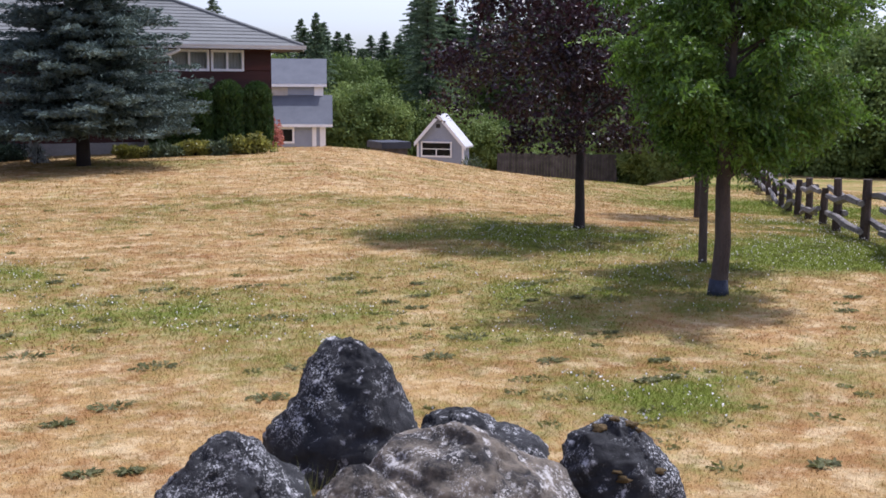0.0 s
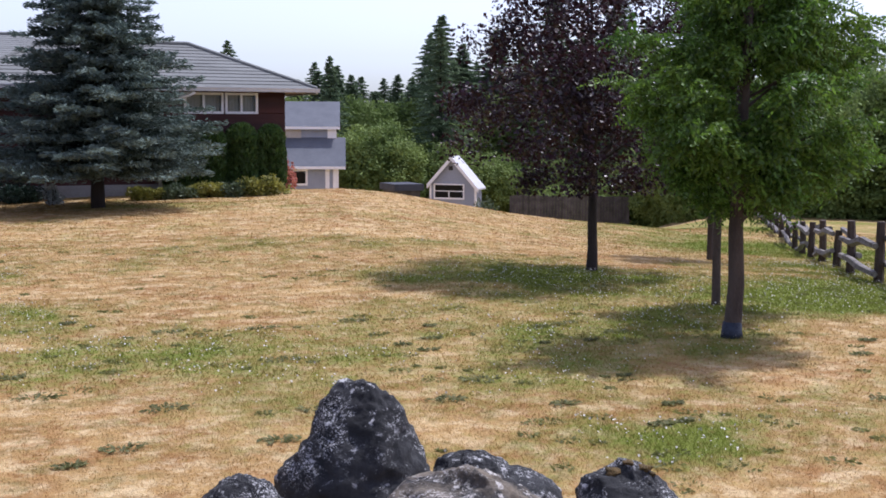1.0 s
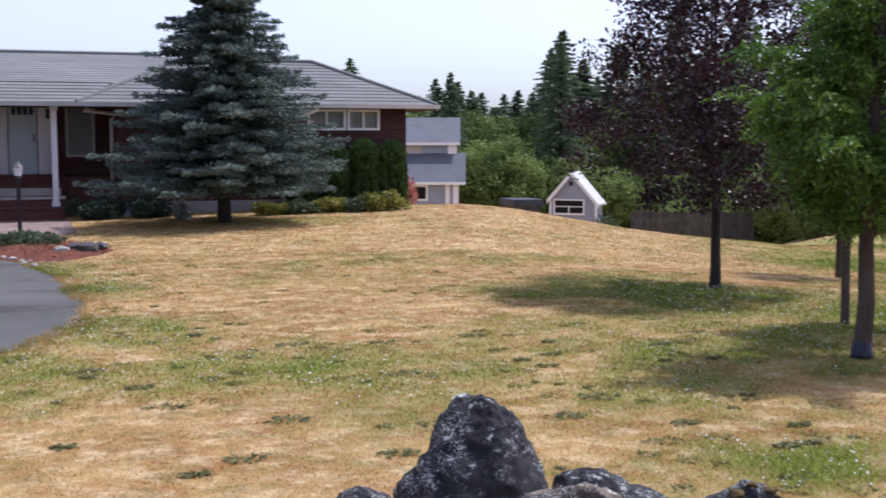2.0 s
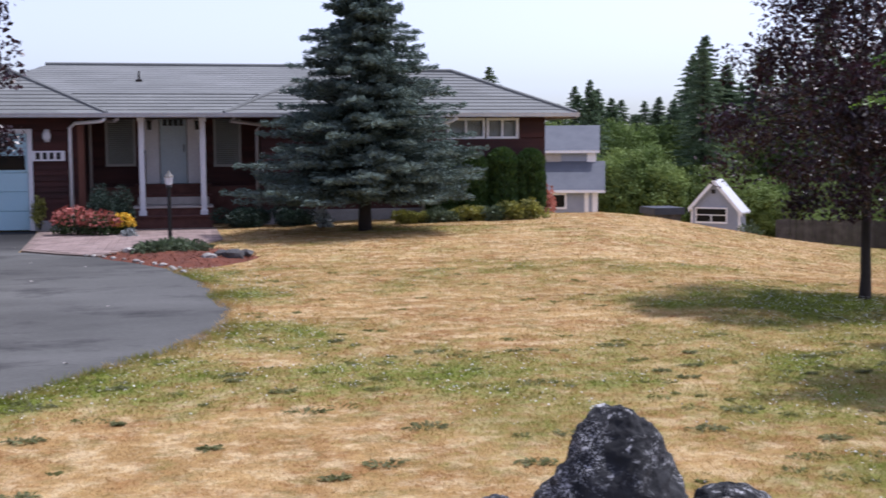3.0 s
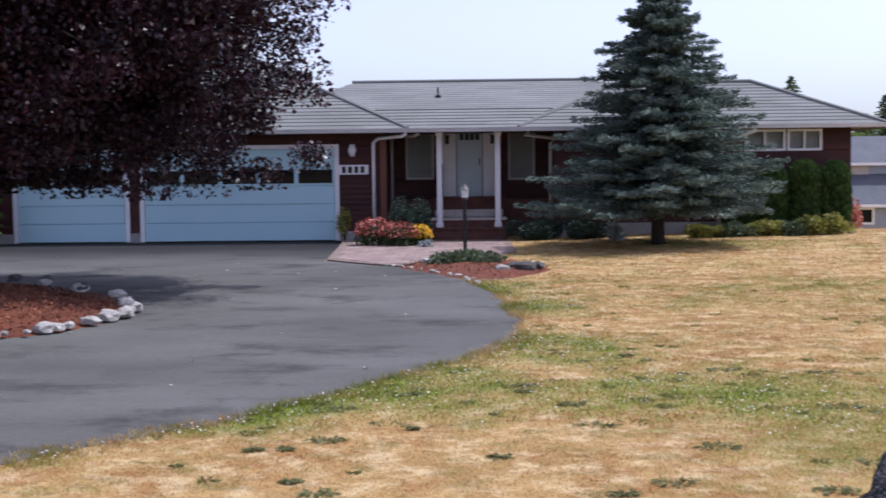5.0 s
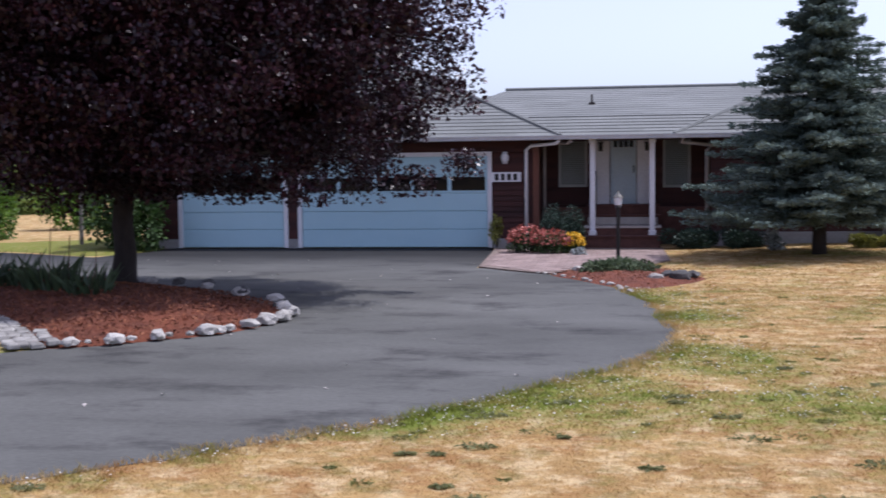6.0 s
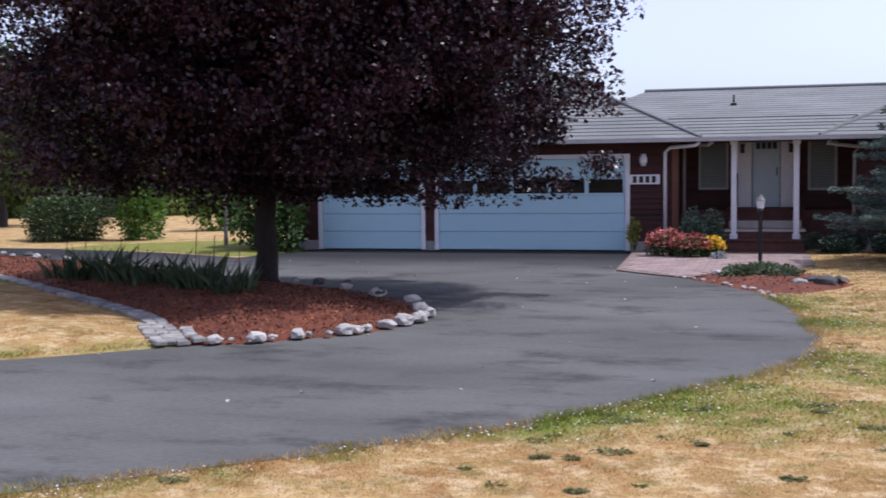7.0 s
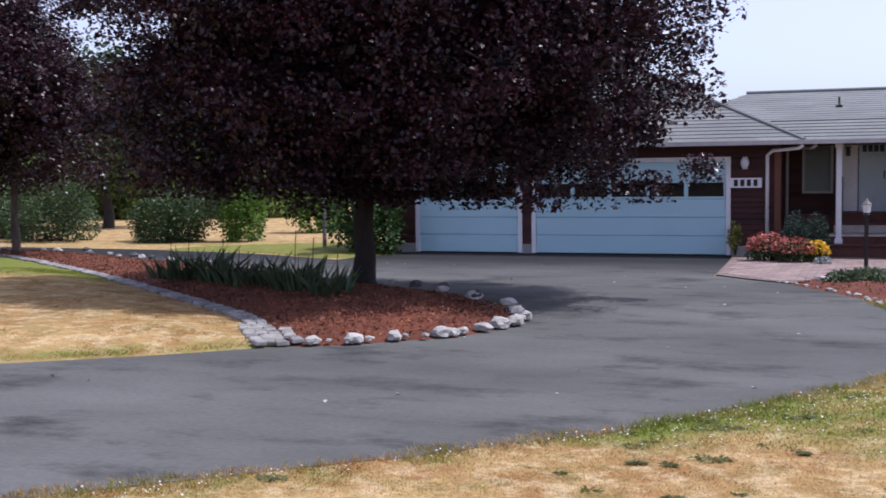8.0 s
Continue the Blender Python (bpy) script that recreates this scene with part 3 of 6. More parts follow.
def bed(name, poly, z0, high, wide, material, step=0.3):
    """A gently mounded bed inside the outline."""
    x = np.arange(poly[:, 0].min(), poly[:, 0].max(), step)
    y = np.arange(poly[:, 1].min(), poly[:, 1].max(), step)
    X, Y = np.meshgrid(x, y)
    ok = inside(X, Y, poly) & (away(X, Y, np.vstack([poly, poly[:1]])) > step * 0.45)
    pts = [Vector(p) for p in poly] + [Vector(p) for p in np.stack([X[ok], Y[ok]], -1)]
    from mathutils import geometry
    n = len(poly)
    vs, es, fs, *_ = geometry.delaunay_2d_cdt(pts, [], [list(range(n))], 1, 1e-5)
    bm = bmesh.new()
    ring = np.vstack([poly, poly[:1]])
    xy = np.array([(v.x, v.y) for v in vs])
    zz = z0 + mound(xy[:, 0], xy[:, 1], ring, high, wide) + (fbm(xy[:, 0] * 3, xy[:, 1] * 3, 5) - 0.5) * 0.04
    zz = np.where(away(xy[:, 0], xy[:, 1], ring) < 1e-3, 0.004, zz)
    bv = [bm.verts.new((a, b, c)) for (a, b), c in zip(xy, zz)]
    for f in fs:
        bm.faces.new([bv[i] for i in f])
    return part(name, bm, material, smooth=True)


tagged(bed("mulch_bed", MULCH, 0.045, 0.16, 0.8, "mulch"), "red-brown bark mulch bed ringed with stones", "flower bed", kind="structure")
LAWN2 = np.vstack([STONE_EDGE, [(-30, 27), (-30, 2), (-18, 4)], [(-12.5, 7.6), (-9.08, 10.45), (-7.88, 11.36)]])


def island_green_shade(x, y):
    """How green the island grass is; the far part also has the far trees' shade painted in."""
    rim = np.array([(-18.0, 4.0), (-12.5, 7.6), (-9.08, 10.45), (-7.88, 11.36), (-6.68, 12.5)])
    edge = 0.9 * np.exp(-((away(x, y, rim) / 0.45) ** 2)) * np.clip(fbm(x * 1.4, y * 1.4, 47) * 3 - 1.0, 0, 1)
    return np.clip(edge + greenness(x, y) * 0.4 + 0.85 / (1 + np.exp(-(y - 18.9 + 2 * (fbm(x * 0.8, y * 0.8, 44) - 0.5)) / 0.45)), 0, 1)


isl = bed("island_lawn", LAWN2, 0.04, 0.14, 0.9, "lawn", 0.35)
co = np.zeros(len(isl.data.vertices) * 3, np.float32)
isl.data.vertices.foreach_get("co", co)
co = co.reshape(-1, 3)
isl.data.attributes.new("lush", "FLOAT", "POINT").data.foreach_set("value", island_green_shade(co[:, 0], co[:, 1]).astype(np.float32))
tagged(isl, "dry tan grass of the island beside the mulch bed", "lawn", kind="structure")


def rock_mesh(name, sx, sy, sz, seed, rough=0.65):
    bm = bmesh.new()
    bmesh.ops.create_icosphere(bm, subdivisions=2, radius=1.0)
    for v in bm.verts:
        k = 1 + rough * noise.noise(v.co * 1.7 + Vector((seed * 7.1, 0, 0))) + rough * 0.5 * noise.noise(v.co * 3.1 + Vector((0, seed * 3.3, 0)))
        v.co = Vector((v.co.x * sx * k, v.co.y * sy * k, max(v.co.z, -0.55) * sz * k))
    me = bpy.data.meshes.new(name)
    bm.to_mesh(me)
    bm.free()
    return me


def stones(name, pts, material, label, category, group, sizes, z=0.06):
    pool = [rock_mesh(name, 1, 0.78, 0.66, s + 1, 0.42) for s in range(4)]
    for p in pool:
        p.materials.append(M[material])
    for i, (x, y) in enumerate(pts):
        ob = new(name, pool[i % 4])
        s = rng.uniform(*sizes)
        ob.matrix_world = pose(x, y, z + s * 0.12, 0, 0, rng.uniform(0, 360)) @ Matrix.Diagonal((s, s, s * rng.uniform(0.8, 1.1), 1))
        tagged(ob, label, category, group)


def spread(line, gap, jitter=0.04):
    d = np.r_[0, np.cumsum(np.hypot(*np.diff(line, axis=0).T))]
    t = np.arange(gap / 2, d[-1], gap)
    t = t + rng.uniform(-0.3, 0.3, len(t)) * gap
    return np.stack([np.interp(t, d, line[:, 0]), np.interp(t, d, line[:, 1])], -1) + rng.normal(size=(len(t), 2)) * jitter


stones("border_stone", spread(ISLAND_F[2:18], 0.21), "white_stone", "whitewashed rounded stone edging the mulch bed", "stone", "white stones round the bed", (0.05, 0.13))
stones("border_stone", spread(ISLAND_F[18:32], 0.21), "white_stone", "large whitewashed stone at the tip of the bed", "stone", "white stones round the bed", (0.09, 0.16))
stones("border_stone", spread(ISLAND_F[32:], 1.15, 0.1), "white_stone", "whitewashed stone on the far rim of the bed", "stone", "white stones round the bed", (0.07, 0.14), 0.1)
stones("bed_rock", spread(ISLAND_F[34:70], 1.6, 0.25), "dark_stone", "small dark mossy rock in the bark mulch", "rock", "dark rocks in the bed", (0.08, 0.14), 0.12)

# low stone edging between grass and mulch: two staggered courses of flat stones
edge_thing = thing("stone_edging", -12, 18, 0, "low curved edging of flat grey stones", "garden edging")
pool = []
for s in range(3):
    bm = boxes((-0.10, 0.10, -0.075, 0.075, -0.04, 0.02), bevel=0.012)
    for v in bm.verts:
        v.co += Vector((noise.noise(v.co * 9 + Vector((s, 0, 0))), noise.noise(v.co * 9 + Vector((0, s, 5))), 0)) * 0.03
    m_ = bpy.data.meshes.new("stone")
    bm.to_mesh(m_)
    bm.free()
    m_.materials.append(M["edging"])
    pool.append(m_)
for course in range(4):
    line = STONE_EDGE[: (40, 34, 7, 5)[course]]
    sp = spread(line, 0.215, 0.012)
    for i, (x, y) in enumerate(sp):
        j = min(i + 1, len(sp) - 1)
        dx, dy = sp[j] - sp[max(j - 1, 0)]
        ang = math.degrees(math.atan2(dy, dx))
        ob = new("stone", pool[(i + course) % 3])
        off = (0.0, 0.15, 0.30, -0.15)[course]
        a = math.radians(ang + 90)
        ob.matrix_world = pose(x + off * math.cos(a), y + off * math.sin(a), 0.06 + 0.008 * course, rng.uniform(-4, 4), rng.uniform(-4, 4), ang + rng.uniform(-8, 8))
        ob.parent = edge_thing
        ob.matrix_parent_inverse = edge_thing.matrix_world.inverted()

# ---- house ----
WALL, RECESS, EAVE = 29.65, 31.2, 29.15
house = thing("house", 0, WALL, 0, "single-storey house with dark red cedar siding and grey shingle roof", "house")


def on_house(ob):
    ob.parent = house
    ob.matrix_parent_inverse = house.matrix_world.inverted()
    return ob


def house_part(name, bm, material, label="", smooth=False):
    return on_house(part(name, bm, material, None, label, smooth))


def wall_run(name, x0, x1, y, z0, z1, holes, depth=0.18):
    """A wall that faces the camera, of lapped cedar boards, with openings (x0, x1, z0, z1)."""
    bm = bmesh.new()
    xs = sorted({x0, x1, *[h[0] for h in holes], *[h[1] for h in holes]})
    lap = 0.135
    zs = sorted({z0, z1, *[h[2] for h in holes if z0 < h[2] < z1], *[h[3] for h in holes if z0 < h[3] < z1], *np.arange(z0 + lap, z1, lap)})
    for za, zb in zip(zs, zs[1:]):
        if zb - za < 1e-4:
            continue
        run = None
        for xa, xb in list(zip(xs, xs[1:])) + [(None, None)]:
            solid = xa is not None and not any(h[0] <= xa and xb <= h[1] and h[2] <= za + 1e-6 and zb <= h[3] + 1e-6 for h in holes)
            if solid:
                run = (run[0], xb) if run else (xa, xb)
            elif run:
                cuts = [run[0], *np.sort(rng.uniform(run[0], run[1], int((run[1] - run[0]) / 2.2))), run[1]]
                for ca, cb in zip(cuts, cuts[1:]):
                    if cb - ca < 0.02:
                        continue
                    c = [(ca, y - 0.022, za), (cb, y - 0.022, za), (cb, y, zb), (ca, y, zb), (ca, y + depth, za), (cb, y + depth, za), (cb, y + depth, zb), (ca, y + depth, zb)]
                    v = [bm.verts.new(p) for p in c]
                    for q in ((0, 1, 2, 3), (7, 6, 5, 4), (0, 4, 5, 1), (3, 2, 6, 7), (0, 3, 7, 4), (1, 5, 6, 2)):
                        bm.faces.new([v[i] for i in q])
                run = None
    return tagged(house_part(name, bm, "siding"), kind="stuff")


DOORS = ((-8.45, -3.53, 0.03, 2.38), (-11.68, -8.83, 0.03, 2.38))
wall_run("front_wall", -12.58, -2.3, WALL, 0.25, 2.85, DOORS)
for xa, xb in ((-12.6, -11.75), (-8.76, -8.52), (-3.46, -2.27)):
    house_part("foundation", boxes((xa, xb, WALL - 0.03, WALL + 0.1, -0.1, 0.25), bevel=0.008), "concrete")
WING_WINDOWS = ((6.62, 7.56, 2.17, 2.64), (7.66, 8.45, 2.17, 2.64))
wall_run("wing_wall", 1.9, 9.2, WALL, 0.4, 2.85, WING_WINDOWS)
house_part("foundation", boxes((1.92, 9.18, WALL - 0.03, WALL + 0.15, -0.2, 0.4), bevel=0.008), "concrete")
REC_HOLES = ((-1.86, -1.18, 1.53, 2.75), (0.82, 1.46, 1.5, 2.75), (-0.57, 0.13, 1.05, 3.0))
wall_run("entry_wall", -2.3, 1.9, RECESS, 0.1, 3.1, REC_HOLES)
house_part("side_wall", boxes((-2.46, -2.3, WALL + 0.18, RECESS + 0.1, 0.1, 2.9), (1.9, 2.06, WALL + 0.18, RECESS + 0.1, 0.1, 2.9), (-12.58, -12.4, WALL + 0.18, 38.5, 0.0, 2.9), (9.02, 9.2, WALL + 0.18, 38.2, 0.0, 2.9), (-12.4, 9.02, 38.2, 38.4, 0.0, 2.9)), "siding")
house_part("room_lining", boxes((-12.3, 9.0, 31.6, 31.7, 0.0, 2.7)), "brown")
house_part("soffit", boxes((-13.2, 9.8, EAVE + 0.05, RECESS + 0.2, 2.69, 2.73)), "brown")


def roof_face(name, a, b, c, d, courses=None, lip=0.022):
    """A shingled roof plane between the eave a-b and the top c-d (d above a), built as overlapping courses."""
    a, b, c, d = (Vector(p) for p in (a, b, c, d))
    run = ((c + d) / 2 - (a + b) / 2).length
    n = courses or max(3, int(run / 0.22))
    nrm = (b - a).cross(d - a)
    if nrm.length < 1e-6:
        nrm = (b - a).cross(c - a)
    nrm.normalize()
    if nrm.z < 0:
        nrm = -nrm
    bm = bmesh.new()
    for i in range(n):
        t0, t1 = i / n, min((i + 1.12) / n, 1.0)
        l0, r0, l1, r1 = a.lerp(d, t0), b.lerp(c, t0), a.lerp(d, t1), b.lerp(c, t1)
        w = (r0 - l0).length
        k = max(1, int(w / 0.9))
        cut = np.r_[0, np.sort(np.clip((np.arange(1, k) + rng.uniform(-0.3, 0.3, k - 1)) / k, 0.001, 0.999)), 1]
        for s0, s1 in zip(cut, cut[1:]):
            lift = lip + rng.uniform(0, 0.002)
            p = [l0.lerp(r0, s0) + nrm * lift, l0.lerp(r0, s1) + nrm * lift, l1.lerp(r1, s1) + nrm * 0.006, l1.lerp(r1, s0) + nrm * 0.006]
            e = [l0.lerp(r0, s0) - nrm * 0.01, l0.lerp(r0, s1) - nrm * 0.01]
            v = [bm.verts.new(q) for q in p + e]
            if (v[2].co - v[3].co).length > 1e-4:
                bm.faces.new(v[:4])
            else:
                bm.faces.new(v[:3])
            bm.faces.new((v[4], v[5], v[1], v[0]))
    me = bpy.data.meshes.new(name)
    bm.to_mesh(me)
    bm.free()
    return tagged(on_house(link_mesh(name, me, "roof")), kind="stuff")


def hip_roof(x0, x1, y0, y1, z0, run, slope, name="roof"):
    z1, ym = z0 + run * slope, y0 + run
    ra, rb = (x0 + run, ym, z1), (x1 - run, ym, z1)
    roof_face(name, (x0, y0, z0), (x1, y0, z0), rb, ra)
    roof_face(name, (x1, y0, z0), (x1, y1, z0), rb, rb)
    roof_face(name, (x0, y1, z0), (x0, y0, z0), ra, ra)
    roof_face(name, (x1, y1, z0), (x0, y1, z0), ra, rb)
    bm = bmesh.new()
    for p, q in (((x0, y0, z0), ra), ((x1, y0, z0), rb), (ra, rb)):
        tube(bm, [Vector(p) + Vector((0, 0, 0.02)), Vector(q) + Vector((0, 0, 0.03))], [0.055, 0.055], 6)
    house_part("ridge_cap", bm, "roof")


EZ = 2.775
hip_roof(-13.25, -1.72, EAVE, EAVE + 10.0, EZ, 5.0, 0.455)
hip_roof(1.0, 9.9, EAVE, EAVE + 5.4, EZ, 2.69, 0.442)
# entry and main roof: a flatter skirt, then the main slope up to the ridge
roof_face("roof", (-3.2, EAVE, EZ), (1.0, EAVE, EZ), (1.9, 30.35, 3.275), (-3.2, 30.35, 3.275))
roof_face("roof", (-5.3, 30.35, 3.273), (6.6, 30.35, 3.273), (3.4, 35.8, 4.325), (-3.7, 35.8, 4.325), 14, 0.012)
roof_face("roof", (6.6, 41.5, 3.265), (-5.3, 41.5, 3.265), (-3.7, 35.8, 4.325), (3.4, 35.8, 4.325))
roof_face("roof", (6.6, 30.35, 3.273), (6.6, 41.5, 3.265), (3.4, 35.8, 4.325), (3.4, 35.8, 4.325))
roof_face("roof", (-5.3, 41.5, 3.265), (-5.3, 30.35, 3.273), (-3.7, 35.8, 4.325), (-3.7, 35.8, 4.325))
house_part("ridge_cap", tube(bmesh.new(), [(-3.75, 35.8, 4.355), (3.4, 35.8, 4.355)], [0.06, 0.06], 6), "roof")
house_part("ridge_cap", tube(bmesh.new(), [(-2.6, 30.35, 3.295), (1.9, 30.35, 3.295)], [0.014, 0.014], 6), "roof", "flashing strip")
house_part("roof_vent", boxes((-1.095, -1.045, 32.57, 32.62, 3.6, 3.98), (-1.15, -0.99, 32.5, 32.68, 3.70, 3.765), bevel=0.006), "dark_bark", "small dark vent pipe with a flashing")
# gutters: a trough with a rolled lip along the eave
bm = bmesh.new()
for xa, xb in ((-13.3, 9.95),):
    for y0, y1, z0, z1 in ((EAVE - 0.10, EAVE - 0.085, 2.70, 2.775), (EAVE - 0.115, EAVE - 0.08, 2.765, 2.792), (EAVE - 0.10, EAVE + 0.02, 2.69, 2.705), (EAVE + 0.005, EAVE + 0.03, 2.688, 2.79)):
        box(bm, xa, xb, y0, y1, z0, z1)
house_part("gutter", bm, "gutter")
house_part("fascia", boxes((9.9, 9.93, EAVE + 0.03, 36, 2.65, 2.79), (-13.28, -13.25, EAVE + 0.03, 39, 2.65, 2.79)), "gutter")


def downspout(x, y, xe, ztop=2.5, zb=0.5, paint="white"):
    bm = bmesh.new()
    tube(bm, [(xe, EAVE - 0.02, 2.67), (xe - 0.1, EAVE + 0.05, 2.60), (x + 0.12, y - 0.08, ztop + 0.06), (x, y - 0.07, ztop - 0.05), (x, y - 0.07, zb)], [0.045] * 5, 8)
    house_part("downspout", bm, paint, "", True)


# added strip, coloured as the sunlit edge of the garage side wall
house_part("corner_board", boxes((-2.44, -2.285, WALL - 0.045, WALL + 0.1, 0.26, 2.68), bevel=0.006), "sunlit_siding", "strip coloured like the sunlit siding of the garage side wall")
downspout(-2.6, WALL, -1.75, 2.5, 0.15)
downspout(-2.22, RECESS - 0.5, -1.45, 2.6, 0.3, "pipe")
house_part("downspout", tube(bmesh.new(), [(-12.9, EAVE + 0.02, 2.67), (-12.62, WALL - 0.06, 2.45), (-12.62, WALL - 0.06, 0.2)], [0.045] * 3, 8), "white", "", True)
downspout(1.8, WALL, 1.25, 2.45, 0.35, "pipe")
downspout(5.95, WALL - 0.1, 6.75, 2.35, 0.3)


def garage_door(x0, x1, z0, z1, panes):
    d = house_part("garage_door", boxes((x0 + 0.06, x1 - 0.06, WALL + 0.03, WALL + 0.07, z0, z1 - 0.06)), "pale_blue", "pale blue sectional door")
    n = 5
    h = (z1 - 0.06 - z0) / n
    for i in range(n):
        bm = bmesh.new()
        za, zb = z0 + i * h + 0.008, z0 + (i + 1) * h - 0.008
        if i == 3:
            zl, zh = za + 0.05, zb - 0.05
            w = (x1 - x0 - 0.12) / panes
            xs = [x0 + 0.06 + k * w for k in range(panes + 1)]
            box(bm, xs[0], xs[-1], WALL - 0.005, WALL + 0.028, za, zl)
            box(bm, xs[0], xs[-1], WALL - 0.005, WALL + 0.028, zh, zb)
            for k in range(panes):
                box(bm, xs[k], xs[k] + 0.05, WALL - 0.005, WALL + 0.028, zl, zh)
                box(bm, xs[k + 1] - 0.05, xs[k + 1], WALL - 0.005, WALL + 0.028, zl, zh)
        else:
            box(bm, x0 + 0.06, x1 - 0.06, WALL - 0.005, WALL + 0.028, za, zb, 0.006)
        p = part("panel", bm, "pale_blue")
        p.parent = d
        if i == 3:
            for k in range(panes):
                g = part("pane", boxes((xs[k] + 0.05, xs[k + 1] - 0.05, WALL + 0.012, WALL + 0.026, zl, zh)), "glass", None, "dark glass pane")
                g.parent = d
    f = house_part("door_frame", boxes((x0 - 0.06, x0 + 0.05, WALL - 0.05, WALL + 0.06, 0.02, z1 + 0.05), (x1 - 0.05, x1 + 0.06, WALL - 0.05, WALL + 0.06, 0.02, z1 + 0.05), (x0 + 0.05, x1 - 0.05, WALL - 0.05, WALL + 0.06, z1 - 0.06, z1 + 0.05), bevel=0.006), "white")
    d.matrix_parent_inverse = house.matrix_world.inverted()
    return d, f


garage_door(*DOORS[0], 5)
garage_door(*DOORS[1], 3)


def window(x0, x1, z0, z1, y, panes, blind, frame_w=0.05, paint="white"):
    fr = bmesh.new()
    for r in ((x0 - 0.03, x0 + frame_w, z0 - 0.03, z1 + 0.03), (x1 - frame_w, x1 + 0.03, z0 - 0.03, z1 + 0.03), (x0 + frame_w, x1 - frame_w, z0 - 0.03, z0 + frame_w), (x0 + frame_w, x1 - frame_w, z1 - frame_w, z1 + 0.03)):
        box(fr, r[0], r[1], y - 0.05, y + 0.06, r[2], r[3])
    w = (x1 - x0) / panes
    for k in range(1, panes):
        box(fr, x0 + k * w - 0.025, x0 + k * w + 0.025, y - 0.03, y + 0.05, z0 + frame_w, z1 - frame_w)
    win = house_part("window", fr, paint, "white framed window" if paint == "white" else "window with a pale blind")
    for k in range(panes):
        g = part("pane", boxes((x0 + k * w + 0.02, x0 + (k + 1) * w - 0.02, y + 0.02, y + 0.028, z0 + 0.03, z1 - 0.03)), "thin_glass", win)
        g.visible_shadow = False
    bm = bmesh.new()
    if blind == "curtain":
        n = int((x1 - x0) / 0.04)
        for k in range(n):
            xa = x0 + 0.02 + k * 0.04
            box(bm, xa, xa + 0.036, y + 0.07 + 0.012 * (k % 2), y + 0.085 + 0.012 * (k % 2), z0, z1)
    else:
        for k in range(int((z1 - z0) / 0.05)):
            box(bm, x0 + 0.02, x1 - 0.02, y + 0.07, y + 0.085, z0 + 0.01 + k * 0.05, z0 + 0.052 + k * 0.05)
    part(blind, bm, "curtain" if blind == "curtain" else "blind", win)
    return win


g = bpy.data.materials.new("thin_glass")
g.use_nodes = True
gb = g.node_tree.nodes["Principled BSDF"]
gb.inputs["Base Color"].default_value = (0.75, 0.8, 0.8, 1)
gb.inputs["Transmission Weight"].default_value, gb.inputs["Roughness"].default_value, gb.inputs["IOR"].default_value = 1.0, 0.02, 1.1
M["thin_glass"] = g
window(*WING_WINDOWS[0], WALL, 2, "curtain", 0.03)
window(*WING_WINDOWS[1], WALL, 2, "curtain", 0.03)
window(*REC_HOLES[0], RECESS, 1, "blind", 0.03, "blind")
window(*REC_HOLES[1], RECESS, 1, "blind", 0.03, "blind")

# entry: door with narrow lights above the panels, white surround, two posts, steps
door = house_part("front_door", boxes((-0.55, 0.11, RECESS + 0.02, RECESS + 0.07, 1.05, 2.98), bevel=0.004), "door_blue", "grey-blue panelled front door")
for z0, z1 in ((1.15, 1.72), (1.80, 2.42)):
    for x0, x1 in ((-0.48, -0.25), (-0.19, 0.04)):
        p = part("panel", boxes((x0, x1, RECESS + 0.005, RECESS + 0.018, z0, z1), bevel=0.005), "door_blue", door)
for k in range(4):
    part("pane", boxes((-0.47 + k * 0.135, -0.365 + k * 0.135, RECESS + 0.0, RECESS + 0.018, 2.52, 2.68)), "glass", door)
part("handle", boxes((0.03, 0.06, RECESS - 0.03, RECESS + 0.02, 1.85, 2.05), bevel=0.005), "black", door)
house_part("door_surround", boxes((-1.02, -0.57, RECESS - 0.06, RECESS + 0.0, 1.05, 3.0), (0.13, 0.56, RECESS - 0.06, RECESS + 0.0, 1.05, 3.0), bevel=0.01), "white", "white panelled surround")
for x in (-0.96, 0.49):
    house_part("porch_post", boxes((x - 0.065, x + 0.065, WALL - 0.12, WALL + 0.01, 0.33, 2.70), (x - 0.09, x + 0.09, WALL - 0.145, WALL + 0.035, 0.33, 0.45), (x - 0.09, x + 0.09, WALL - 0.145, WALL + 0.035, 2.6, 2.70), bevel=0.008), "white", "white square porch post")
for x in (-0.8, 0.38):
    house_part("entry_light", boxes((x - 0.05, x + 0.05, RECESS - 0.17, RECESS - 0.06, 2.42, 2.62), (x - 0.07, x + 0.07, RECESS - 0.19, RECESS - 0.06, 2.62, 2.65), bevel=0.006), "black", "small black lantern")
house_part("porch_slab", boxes((-2.28, 1.88, 30.8, RECESS - 0.02, 0.0, 0.98)), "brick")
for i, (y0, y1, z) in enumerate(((29.28, 29.62, 0.33), (29.6, 30.42, 0.55), (30.4, 30.7, 0.80), (30.68, RECESS - 0.06, 1.05))):
    s = house_part("step", boxes((-1.15, 0.68, y0, y1, 0.0, z - 0.05)), "brick", "dark brick step")
    t = part("tread", boxes((-1.18, 0.71, y0 - 0.03, y1, z - 0.05, z), bevel=0.008), "landing" if i == 1 else "brick", None)
    t.parent = s
# added pale panel where the landing shows as a bright strip from the camera
house_part("riser", boxes((-1.1, 0.63, 30.37, 30.395, 0.555, 0.74), bevel=0.004), "landing", "pale panel standing in for the bright landing")
